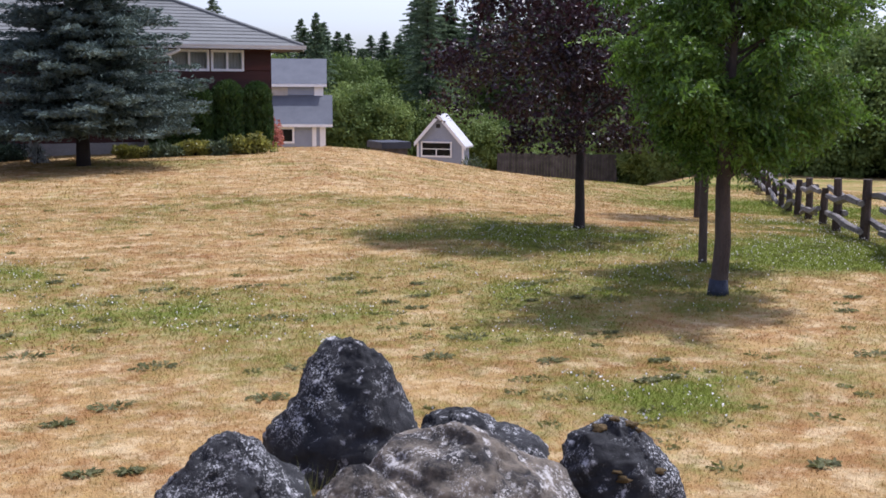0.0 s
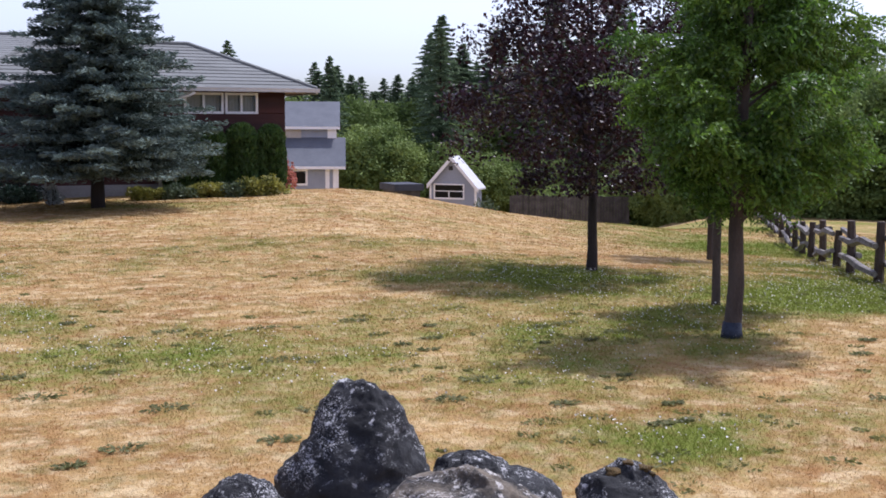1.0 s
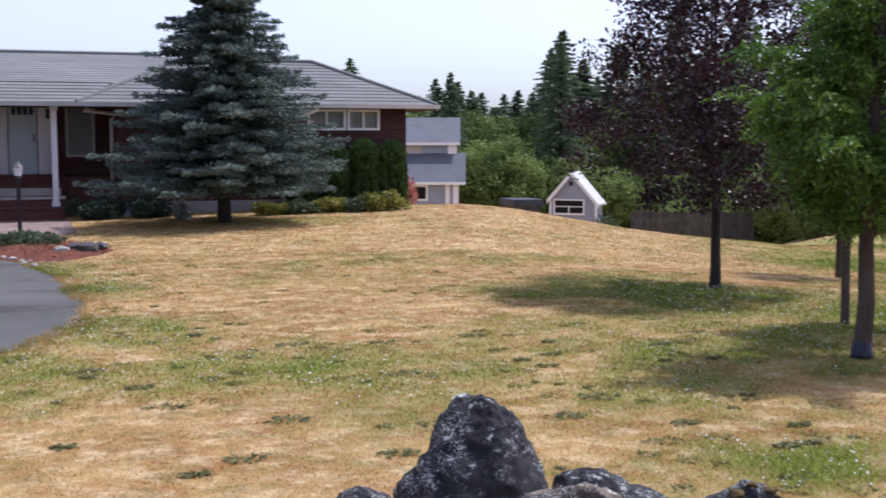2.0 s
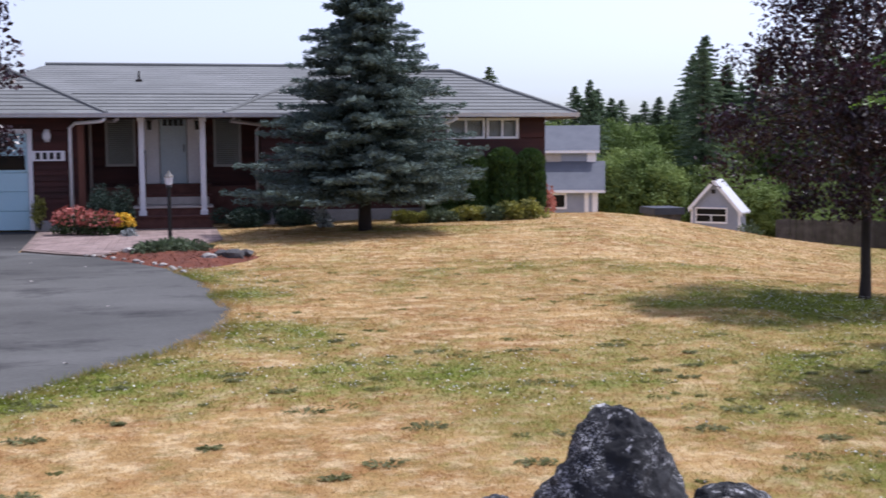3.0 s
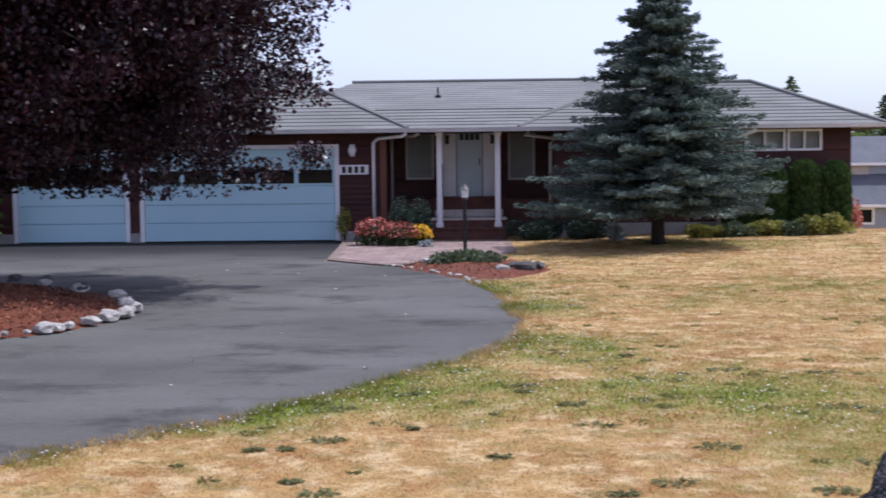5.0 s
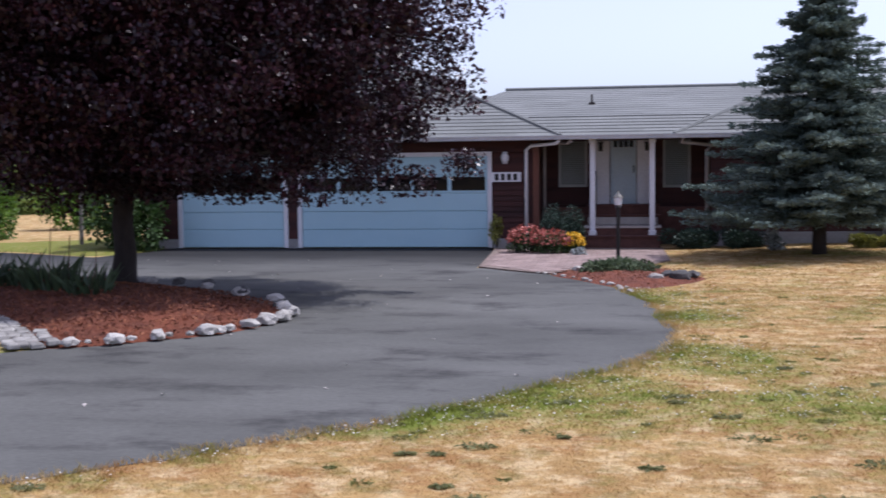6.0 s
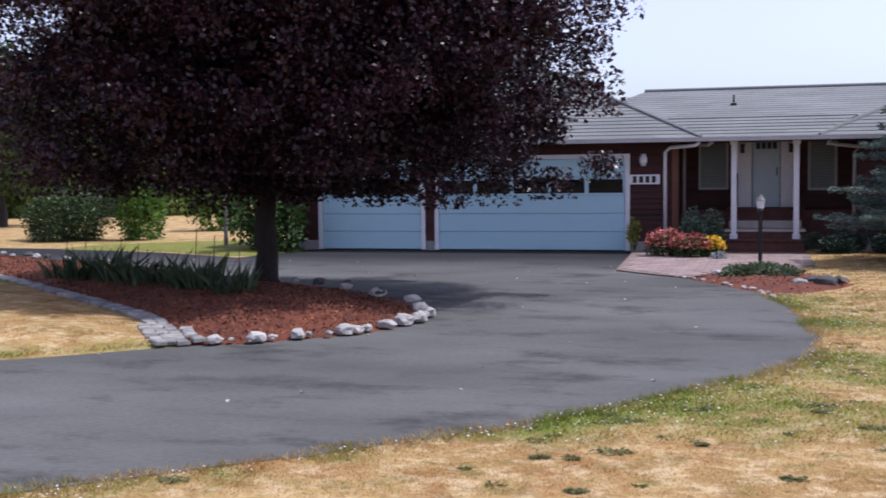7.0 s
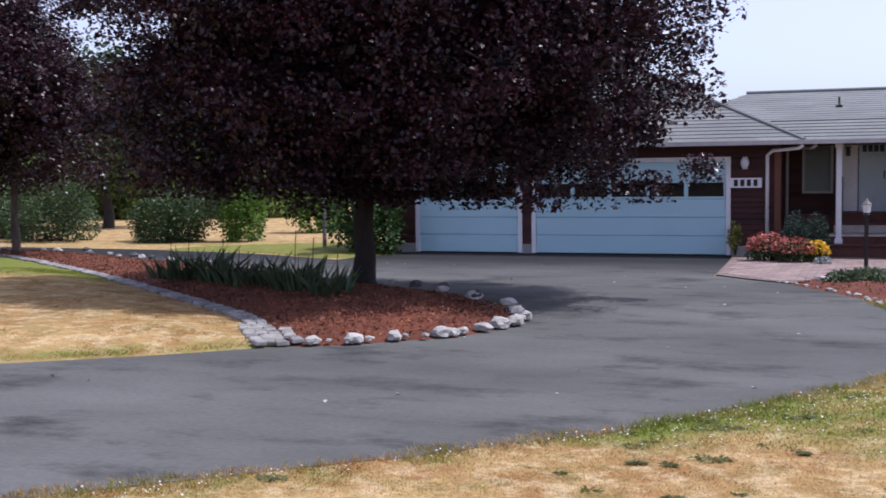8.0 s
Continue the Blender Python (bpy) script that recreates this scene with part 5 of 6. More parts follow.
shrub("low_shrub", 1.35, 28.9, "dark spreading juniper below the entry window", "shrub", "low shrubs by the house", 0.85, 0.5, 0.5, "deep", 0.06, 6000, 112)
shrub("low_shrub", 2.5, 28.9, "dark spreading juniper below the entry window", "shrub", "low shrubs by the house", 0.7, 0.5, 0.48, "deep", 0.06, 5200, 113)
shrub("pink_shrub", 11.2, 36.5, "pink-leaved small shrub past the house corner", "shrub", "", 0.5, 0.5, 1.3, "pink", 0.10, 1500, 114)
shrub("creeping_juniper", -0.25, 22.3, "grey-green creeping juniper in the small mulch bed", "shrub", "", 1.0, 0.55, 0.32, "juniper", 0.09, 2600, 115)


def flowers(x, y, rx, ry, rz, petal, label, seed, group):
    t = shrub("flowering_plant", x, y, label, "flowers", group, rx, ry, rz, "green", 0.06, 1500, seed, 12, 0.05)
    g = np.random.default_rng(seed + 5)
    n = 440
    d = unit(g.normal(size=(n, 3)))
    d[:, 2] = np.abs(d[:, 2]) * 0.70 + 0.46
    cen = d * np.array([rx * 0.98, ry * 0.98, rz * 0.86]) * g.uniform(0.85, 1.08, n)[:, None]
    link_mesh("blossom", leaves("blossom", cen, np.full(n, 0.07), 1.1, None, 0.0, 2.0), petal, t)


flowers(-2.4, 27.6, 0.52, 0.42, 0.62, "coral", "mound of coral-red chrysanthemums on the paved path", 120, "potted blooms")
flowers(-1.85, 27.4, 0.5, 0.4, 0.52, "coral", "mound of coral-red chrysanthemums on the paved path", 121, "potted blooms")
flowers(-1.35, 27.5, 0.28, 0.26, 0.45, "yellow", "clump of golden-yellow flowers beside the red ones", 122, "potted blooms")
shrub("silver_plant", -1.2, 26.9, "low silvery-leaved plant at the path", "plant", "", 0.22, 0.2, 0.25, "silver", 0.06, 400, 123)
shrub("silver_plant", 3.15, 27.6, "silvery-leaved plant beside the spruce", "plant", "", 0.3, 0.25, 0.5, "silver", 0.08, 500, 125)
pot = shrub("tall_plant", -3.3, 29.1, "slim leafy plant with yellow tips beside the garage door", "plant", "", 0.22, 0.2, 0.75, "gold", 0.07, 700, 124, 12, 0.1)

# iris clump in the island bed
rng = np.random.default_rng(130)


def iris(x, y, seed, high):
    g = np.random.default_rng(seed)
    t = thing("iris_plant", x, y, 0.16, "clump of sword-leaved iris in bark mulch", "plant", "iris plants")
    n = 30
    a, rr = g.uniform(0, 6.28, n), np.sqrt(g.uniform(0, 1, n)) * 0.34
    b = np.stack([np.cos(a) * rr, np.sin(a) * rr, np.zeros(n)], -1)
    dr = np.stack([np.cos(a) * g.uniform(0.0, 0.85, n), np.sin(a) * g.uniform(0.0, 0.85, n), np.ones(n)], -1)
    L = (high * g.uniform(0.35, 1.1, n))[:, None]
    s = unit(np.cross(dr, g.normal(size=(n, 3)))) * 0.028
    m = b + dr * L * 0.6
    e = b + dr * L * np.array([1.25, 1.25, 1.0])
    v = np.stack([b - s, b + s, m + s * 0.9, m - s * 0.9, m - s * 0.9, m + s * 0.9, e + s * 0.1, e - s * 0.1], 1)
    link_mesh("foliage", quads_mesh("foliage", v.reshape(-1, 3)), "iris", t)
    if seed % 2:
        bm = tube(bmesh.new(), [(0.05, 0, 0), (0.10, 0.02, high * 1.6)], [0.009, 0.007], 5)
        part("seed_stalk", bm, "brown", t, "dried brown stalk")


for i, f in enumerate(np.linspace(0, 1, 17)):
    x = -8.0 - 4.6 * f + rng.uniform(-0.15, 0.15)
    y = 16.9 + 2.5 * f + rng.uniform(-0.3, 0.35)
    iris(x, y, 131 + i, 0.34 + 0.30 * rng.random())

# bark chips on the mulch
n = 60000
cx, cy = rng.uniform(-23, -4.5, n), rng.uniform(12.4, 27, n)
ok = inside(cx, cy, MULCH)
cx, cy = cx[ok], cy[ok]
ring = np.vstack([MULCH, MULCH[:1]])
cz = 0.05 + mound(cx, cy, ring, 0.16, 0.8) + 0.02
chips = leaves("bark_chips", np.stack([cx, cy, cz], -1), np.full(len(cx), 0.06), 2.2, None, 0.0, 3.0)
tagged(link_mesh("bark_chips", chips, "chip"), "loose red-brown bark chips on the bed", "mulch", kind="stuff")

# ---- small bed with lamp post beside the paved path ----
BED2 = spline([(-1.5, 22.15), (-0.9, 21.0), (-0.25, 19.8), (0.41, 19.77), (1.34, 21.04), (0.95, 22.8), (0.27, 23.7), (-0.85, 23.3)], 5, True)
tagged(bed("mulch_bed_2", BED2, 0.03, 0.07, 0.4, "mulch"), "small bed of red-brown bark mulch beside the path", "flower bed", kind="structure")
stones("bed_rock", [(0.66, 21.0), (0.93, 21.05), (0.82, 20.85), (1.06, 21.2), (0.8, 21.2)], "dark_stone", "dark blue-grey rock lying on bark mulch", "rock", "dark rocks in the bed", (0.12, 0.19), 0.08)
stones("border_stone", [(0.40, 20.75), (-1.0, 22.3)], "white_stone", "pale rounded stone lying on bark mulch", "stone", "white stones round the bed", (0.09, 0.14), 0.08)
stones("border_stone", spread(DRIVE_R[68:84], 0.3), "white_stone", "pale stone along the drive edge", "stone", "white stones round the bed", (0.04, 0.07), 0.02)
n = 900
cx, cy = rng.uniform(-1.6, 1.5, n), rng.uniform(19.6, 24, n)
ok = inside(cx, cy, BED2)
chips = leaves("bark_chips", np.stack([cx[ok], cy[ok], 0.045 + mound(cx[ok], cy[ok], np.vstack([BED2, BED2[:1]]), 0.07, 0.4)], -1), np.full(ok.sum(), 0.06), 2.2, None, 0.0, 3.0)
tagged(link_mesh("bark_chips", chips, "chip"), "loose red-brown bark chips on the bed", "mulch", kind="stuff")
lamp = thing("lamp_post", -0.29, 25.4, 0.0, "dark post lamp with a white-roofed lantern head", "lamp")
part("post", tube(bmesh.new(), [(0, 0, 0), (0, 0, 0.06), (0, 0, 0.07), (0, 0, 1.12)], [0.075, 0.075, 0.045, 0.04], 10), "black", lamp)
part("collar", tube(bmesh.new(), [(0, 0, 1.12), (0, 0, 1.16), (0, 0, 1.2)], [0.05, 0.075, 0.05], 10), "black", lamp)
part("lantern_glass", tube(bmesh.new(), [(0, 0, 1.2), (0, 0, 1.36)], [0.07, 0.095], 6), "globe", lamp)
part("lantern_cap", tube(bmesh.new(), [(0, 0, 1.36), (0, 0, 1.38), (0, 0, 1.44), (0, 0, 1.5)], [0.11, 0.10, 0.045, 0.01], 6), "edging", lamp)

# ---- paved path ----
WALK = np.vstack([[(-3.3, 28.4), (-3.06, 23.75)], spline([(-3.06, 23.75), (-2.3, 22.9), (-1.5, 22.2)], 5)[1:], [(-0.9, 23.35), (0.2, 23.9), (0.8, 25.5), (0.75, 29.26), (-3.3, 29.26)]])
tagged(part("pavement", sheet(WALK, 0.035, 0.1), "joint"), "path of pinkish-brown concrete pavers to the porch", "path", kind="structure")
pave = bpy.data.objects["pavement"]
bm = boxes((-0.145, 0.145, -0.095, 0.095, -0.03, 0.0), bevel=0.006)
pm = bpy.data.meshes.new("paver")
bm.to_mesh(pm)
bm.free()
pm.materials.append(M["paver"])
count = 0
for j, y in enumerate(np.arange(22.3, 29.2, 0.2)):
    for x in np.arange(-3.3 + 0.15 * (j % 2), 0.8, 0.3):
        cs = [(x + a, y + b) for a in (-0.14, 0.14) for b in (-0.09, 0.09)]
        if all(inside(np.array([p[0]]), np.array([p[1]]), WALK)[0] for p in cs) and count < 300:
            ob = new("paver", pm)
            ob.matrix_world = pose(x, y, 0.045 + rng.uniform(-0.002, 0.002))
            ob.parent = pave
            count += 1

# ---- boulders before the camera ----
RIGHT = Vector((math.cos(radians(-25.4)), math.sin(radians(-25.4)), 0))
AHEAD = Vector((-RIGHT.y, RIGHT.x, 0))


def boulder(x, y, rows, depth, material, label, seed, bumps=0.05, moss=()):
    """A boulder from its outline: rows of height, reach to either side; as deep as depth times its width."""
    rows = sorted(rows)
    hs = [r[0] for r in rows]
    bm = bmesh.new()
    rings, seg, lev = [], 84, 56
    top = hs[-1]
    for i in range(lev):
        f = i / (lev - 1)
        h = top * (1 - (1 - f) ** 1.6)
        l, r_ = np.interp(h, hs, [r[1] for r in rows]), np.interp(h, hs, [r[2] for r in rows])
        if i == lev - 1:
            l, r_ = l * 0.3, r_ * 0.3
        mid, half = (l + r_) / 2, (r_ - l) / 2
        ring = []
        for k in range(seg):
            a = k * 2 * math.pi / seg
            ca, sa = math.cos(a), math.sin(a)
            e = 0.82
            px = mid + half * math.copysign(abs(ca) ** e, ca)
            py = half * depth * math.copysign(abs(sa) ** e, sa)
            p = RIGHT * px + AHEAD * py + Vector((0, 0, h))
            n1 = noise.noise(p * 3.2 + Vector((seed, 0, 0)))
            n2 = noise.noise(p * 8.5 + Vector((0, seed, 0)))
            n3 = noise.noise(p * 21 + Vector((0, 0, seed)))
            ridge = abs(noise.noise(p * 5.0 + Vector((seed, seed, 0))))
            k2 = bumps * (n1 * 1.1 + n2 * 0.55 + n3 * 0.28 - ridge * 0.8)
            p += (RIGHT * ca + AHEAD * sa) * k2 + Vector((0, 0, k2 * 0.7 * f))
            ring.append(bm.verts.new(p))
        rings.append(ring)
    for r0, r1 in zip(rings, rings[1:]):
        for k in range(seg):
            bm.faces.new((r0[k], r0[(k + 1) % seg], r1[(k + 1) % seg], r1[k]))
    g = np.random.default_rng(int(seed * 10))
    everything = [v for ring in rings for v in ring]
    mid_h = Vector((0, 0, top * 0.4))
    for _ in range(22):
        nv = Vector((g.normal(), g.normal(), g.uniform(-0.1, 1.1))).normalized()
        reach = max((v.co - mid_h).dot(nv) for v in everything)
        lim = reach * g.uniform(0.86, 0.97)
        for v in everything:
            over = (v.co - mid_h).dot(nv) - lim
            if over > 0:
                v.co -= nv * over * 0.97
    for v in everything:
        w = 0.0
        for octave, (freq, amp) in enumerate(((4.5, 0.014), (10.0, 0.012), (22.0, 0.010), (48.0, 0.007), (95.0, 0.004))):
            w += amp * (0.35 - 1.6 * abs(noise.noise(v.co * freq + Vector((seed, octave * 3.1, 0)))))
        flat = Vector((v.co.x, v.co.y, v.co.z * 0.5))
        v.co += flat.normalized() * w
    cap = bm.verts.new(sum((v.co for v in rings[-1]), Vector()) / seg + Vector((0, 0, 0.008)))
    for k in range(seg):
        bm.faces.new((rings[-1][k], rings[-1][(k + 1) % seg], cap))
    pts = [v.co.copy() for v in bm.verts]
    t = thing("boulder", x, y, -0.02, label, "rock", "boulders")
    part("stone", bm, material, t, "", True)
    for j, (px, ph, s) in enumerate(moss):
        near = min(pts, key=lambda q: abs(q.dot(RIGHT) - px) + abs(q.z - ph) + max(0, q.dot(AHEAD)) * 0.8)
        b2 = bmesh.new()
        bmesh.ops.create_icosphere(b2, subdivisions=2, radius=1.0)
        for v in b2.verts:
            w = 1 + 0.8 * noise.noise(v.co * 2.2 + Vector((j, seed, 0))) + 0.35 * noise.noise(v.co * 6.0)
            v.co = near + Vector((v.co.x * s * w, v.co.y * s * w, v.co.z * s * 0.42 * w))
        part("moss_tuft", b2, "moss", t, "tuft of olive-brown moss", True)
    return t


def put(px_angle, r):
    return bearing(25.43 + px_angle, r)


boulder(*put(-4.5, 5.95), ((0.0, -0.50, 0.44), (0.19, -0.46, 0.38), (0.31, -0.36, 0.33), (0.43, -0.30, 0.27), (0.55, -0.26, 0.20), (0.66, -0.17, 0.12), (0.71, -0.05, 0.06)), 0.8, "boulder", "tall pointed dark grey boulder with pale lichen", 3.0, 0.05)
boulder(*put(-10.5, 5.25), ((0.0, -0.44, 0.46), (0.12, -0.36, 0.37), (0.25, -0.26, 0.25), (0.36, -0.16, 0.14), (0.44, -0.05, 0.05)), 0.9, "boulder", "angular dark grey boulder speckled with lichen", 11.0, 0.04)
boulder(*put(1.0, 4.95), ((0.0, -0.60, 0.62), (0.245, -0.50, 0.49), (0.34, -0.45, 0.39), (0.43, -0.40, 0.25), (0.47, -0.30, 0.20), (0.50, -0.12, 0.13), (0.53, -0.05, 0.08)), 0.8, "boulder_pale", "broad low boulder crusted with grey lichen", 19.0, 0.06, ((0.0, 0.3, 0.03), (-0.1, 0.24, 0.025)))
boulder(*put(-3.9, 4.55), ((0.0, -0.26, 0.30), (0.3, -0.20, 0.21), (0.44, -0.12, 0.13), (0.5, -0.05, 0.05)), 0.8, "boulder_pale", "small pale lichened boulder", 27.0, 0.04)
boulder(*put(1.8, 6.2), ((0.0, -0.38, 0.44), (0.09, -0.35, 0.34), (0.18, -0.31, 0.16), (0.24, -0.24, 0.05), (0.26, -0.14, -0.06)), 0.8, "boulder", "low dark boulder behind paler ones", 35.0, 0.04)
boulder(*put(8.8, 5.45), ((0.0, -0.36, 0.37), (0.15, -0.30, 0.30), (0.3, -0.25, 0.22), (0.40, -0.18, 0.1), (0.44, -0.1, 0.02)), 0.8, "boulder", "rounded dark boulder with brown moss on top", 43.0, 0.05, ((-0.10, 0.44, 0.04), (-0.03, 0.45, 0.025), (0.06, 0.42, 0.035), (0.09, 0.41, 0.02), (0.0, 0.22, 0.04), (-0.05, 0.25, 0.022), (0.17, 0.24, 0.026)))

def tuft(x, y, high, seed):
    g = np.random.default_rng(seed)
    t = thing("grass_tuft", x, y, 0.0, "tuft of green and dry grass between boulders", "grass", "tufts among the boulders")
    n = 70
    a, rr = g.uniform(0, 6.28, n), np.sqrt(g.uniform(0, 1, n)) * 0.08
    b = np.stack([np.cos(a) * rr, np.sin(a) * rr, np.zeros(n)], -1)
    dr = np.stack([np.cos(a) * g.uniform(0.1, 0.7, n), np.sin(a) * g.uniform(0.1, 0.7, n), np.ones(n)], -1)
    s = unit(np.cross(dr, g.normal(size=(n, 3)))) * 0.0026
    e = b + dr * (0.65 * high * g.uniform(0.4, 1.1, n))[:, None]
    v = np.stack([b - s, b + s, e], 1).reshape(-1, 3)
    link_mesh("foliage", quads_mesh("foliage", v, 3), "weed", t)


for i, (a, r, h) in enumerate(((-6.6, 5.35, 0.34), (-5.8, 5.2, 0.28), (4.6, 5.3, 0.22), (-15.5, 5.2, 0.12), (-3.0, 5.1, 0.2))):
    tuft(*put(a, r), h, 700 + i)

# ---- split-rail fence down the slope ----
fence = thing("rail_fence", 14.5, 14.2, float(rise(14.5, 14.2)), "weathered split-rail fence along the green verge", "fence")
line = np.array([(9.6, 8.5), (11.0, 10.7), (12.1, 12.2), (12.7, 13.2), (14.0, 14.9), (15.5, 17.0), (17.9, 20.2), (21.5, 25.1), (33.0, 40.0)])
d = np.r_[0, np.cumsum(np.hypot(*np.diff(line, axis=0).T))]
stops = np.arange(0, d[-1], 1.9)
fp = np.stack([np.interp(stops, d, line[:, 0]), np.interp(stops, d, line[:, 1])], -1)
rng = np.random.default_rng(150)


def on_fence(ob):
    ob.parent = fence
    ob.matrix_parent_inverse = fence.matrix_world.inverted()


prev = None
for i, (x, y) in enumerate(fp):
    z = float(rise(x, y))
    h = 0.70 + rng.uniform(-0.12, 0.12)
    bm = bmesh.new()
    tube(bm, [(x, y, z - 0.15), (x + 0.01, y, z + h * 0.5), (x + rng.uniform(-0.03, 0.03), y, z + h)], [0.072, 0.066, 0.06], 7)
    on_fence(part("post", bm, "post_wood", None, "dark wooden post"))
    if prev is not None:
        for k, hh in enumerate((0.20, 0.56)):
            side = 0.07 if i % 2 else -0.07
            a = Vector((prev[0] - side, prev[1] + side, prev[2] + hh + rng.uniform(-0.10, 0.08)))
            b = Vector((x - side, y + side, z + hh + rng.uniform(-0.10, 0.08)))
            dv = (b - a).normalized() * 0.24
            bm = bmesh.new()
            w = Vector((rng.uniform(-0.05, 0.05), 0, rng.uniform(-0.05, 0.05)))
            tube(bm, [a - dv, a.lerp(b, 0.35) + w, a.lerp(b, 0.7) - w, b + dv], [0.045, 0.06, 0.055, 0.042], 5)
            on_fence(part("rail", bm, "rail_wood"))
    prev = (x, y, z)

# ---- behind the mound: board fence, garden shed, grey outbuilding ----
bf = thing("board_fence", 31, 51.5, -3.2, "weathered grey vertical board fence behind the mound", "fence")
p0, p1 = Vector((28.2, 53.0, 0)), Vector((33.4, 49.85, 0))
L = (p1 - p0).length
ang = math.degrees(math.atan2(p1.y - p0.y, p1.x - p0.x))
bm = boxes((-0.072, 0.072, -0.012, 0.012, 0, 1.0), bevel=0.006)
bmsh = bpy.data.meshes.new("board")
bm.to_mesh(bmsh)
bm.free()
bmsh.materials.append(M["old_wood"])
for k in range(int(L / 0.15)):
    p = p0.lerp(p1, (k + 0.5) * 0.15 / L)
    ob = new("board", bmsh)
    ob.matrix_world = pose(p.x, p.y, -4.4, 0, 0, ang) @ Matrix.Diagonal((1, 1, 2.66 + rng.uniform(-0.03, 0.03), 1))
    ob.parent = bf
    ob.matrix_parent_inverse = bf.matrix_world.inverted()
for zz in (-3.0, -2.0):
    m_ = part("rail", boxes((0, L, 0.02, 0.07, zz, zz + 0.1)), "old_wood")
    m_.matrix_world = pose(p0.x, p0.y, 0, 0, 0, ang)
    m_.parent = bf
    m_.matrix_parent_inverse = bf.matrix_world.inverted()

shed = thing("garden_shed", 28.95, 61.6, -3.55, "pale grey-blue saltbox garden shed with white trim", "shed", turn=-43.0)
# own axes: x along the front, y to the back; floor at 0
W0, W1, AP, D = -1.25, 1.5, 0.08, 1.15
zf = lambda x: 3.42 - 1.12 * (x - AP) if x > AP else 3.42 - 1.12 * (AP - x)
bm = bmesh.new()
front = [bm.verts.new(p) for p in ((W0, 0, -2.5), (W1, 0, -2.5), (W1, 0, zf(W1)), (AP, 0, zf(AP)), (W0, 0, zf(W0)))]
back = [bm.verts.new((v.co.x, D, v.co.z)) for v in front]
bm.faces.new(front)
bm.faces.new(back[::-1])
for i in (0, 1, 4):
    j = (i + 1) % 5
    bm.faces.new((front[i], front[j], back[j], back[i]))
part("wall", bm, "grey_wall", shed)
for xa, xb in ((AP, W1 + 0.2), (W0 - 0.12, AP)):
    bm = bmesh.new()
    v = [bm.verts.new((x, y, zf(x) + o)) for o in (0.015, 0.10) for x, y in ((xa, -0.2), (xb, -0.2), (xb, D + 0.2), (xa, D + 0.2))]
    for q in ((0, 1, 2, 3), (7, 6, 5, 4), (0, 4, 5, 1), (1, 5, 6, 2), (2, 6, 7, 3), (3, 7, 4, 0)):
        bm.faces.new([v[i] for i in q])
    part("roof", bm, "gutter", shed, "pale metal roof slope")
    bm = bmesh.new()
    v = [bm.verts.new((x, y, zf(x) + o)) for o in (-0.14, 0.12) for x, y in ((xa, -0.26), (xb, -0.26), (xb, -0.21), (xa, -0.21))]
    for q in ((0, 1, 2, 3), (7, 6, 5, 4), (0, 4, 5, 1), (1, 5, 6, 2), (2, 6, 7, 3), (3, 7, 4, 0)):
        bm.faces.new([v[i] for i in q])
    part("barge_board", bm, "white", shed)
part("corner_trim", boxes((W0 - 0.03, W0 + 0.08, -0.03, 0.08, 0, zf(W0) - 0.05)), "white", shed)
part("corner_trim", boxes((W1 - 0.08, W1 + 0.03, -0.03, 0.08, -2.0, zf(W1) - 0.05)), "white", shed)
wx0, wx1, wz0, wz1 = -1.02, 0.82, 1.05, 1.95
win = part("window", boxes((wx0, wx0 + 0.08, -0.06, 0.0, wz0, wz1), (wx1 - 0.08, wx1, -0.06, 0.0, wz0, wz1), (wx0 + 0.08, wx1 - 0.08, -0.06, 0.0, wz0, wz0 + 0.1), (wx0 + 0.08, wx1 - 0.08, -0.06, 0.0, wz1 - 0.08, wz1), (wx0 + 0.08, wx1 - 0.08, -0.05, 0.0, 1.5, 1.55), (-0.13, -0.07, -0.05, 0.0, wz0 + 0.1, 1.5)), "white", shed, "white multi-pane window")
part("pane", boxes((wx0 + 0.07, wx1 - 0.07, -0.03, -0.015, wz0 + 0.09, wz1 - 0.07)), "glass", win)
part("vent", boxes((-0.12, 0.12, -0.03, 0.0, 2.72, 2.95)), "black", shed)
low = thing("low_shed", 28.0, 65.5, -3.3, "low dark shed roof behind the mound", "shed")
part("wall", boxes((-0.85, 0.75, 0, 2.0, -2.6, 1.1)), "old_wood", low)
part("roof", boxes((-1.0, 0.9, -0.2, 2.2, 1.1, 1.5)), "slate", low)

out = thing("outbuilding", 22.75, 82.2, -3.4, "two-storey pale grey outbuilding with grey roofs and white trim", "house", turn=-20.0)
# own axes: upper block set back above a lower lean-to
part("lower_wall", boxes((-7, 6.35, 0.0, 6, -3.2, 2.15)), "grey_wall", out)
part("upper_wall", boxes((-7, 6.2, 2.0, 8, 2.0, 5.0)), "grey_wall", out)


def slope(name, x0, x1, y0, z0, y1, z1, thick=0.12, material="grey_roof"):
    bm = bmesh.new()
    v = [bm.verts.new(p) for o in (0, thick) for p in ((x0, y0, z0 + o), (x1, y0, z0 + o), (x1, y1, z1 + o), (x0, y1, z1 + o))]
    for q in ((0, 1, 2, 3), (7, 6, 5, 4), (0, 4, 5, 1), (1, 5, 6, 2), (2, 6, 7, 3), (3, 7, 4, 0)):
        bm.faces.new([v[i] for i in q])
    return part(name, bm, material, out)


slope("lower_roof", -7.4, 6.9, -0.5, 2.0, 2.0, 4.02)
slope("upper_roof", -7.4, 6.5, 1.6, 4.82, 5.0, 6.65)
bm = bmesh.new()
for x in (-7.0, 6.2):
    v = [bm.verts.new(p) for p in ((x, 2.0, 4.9), (x, 8.0, 4.9), (x, 5.0, 6.6))]
    bm.faces.new(v)
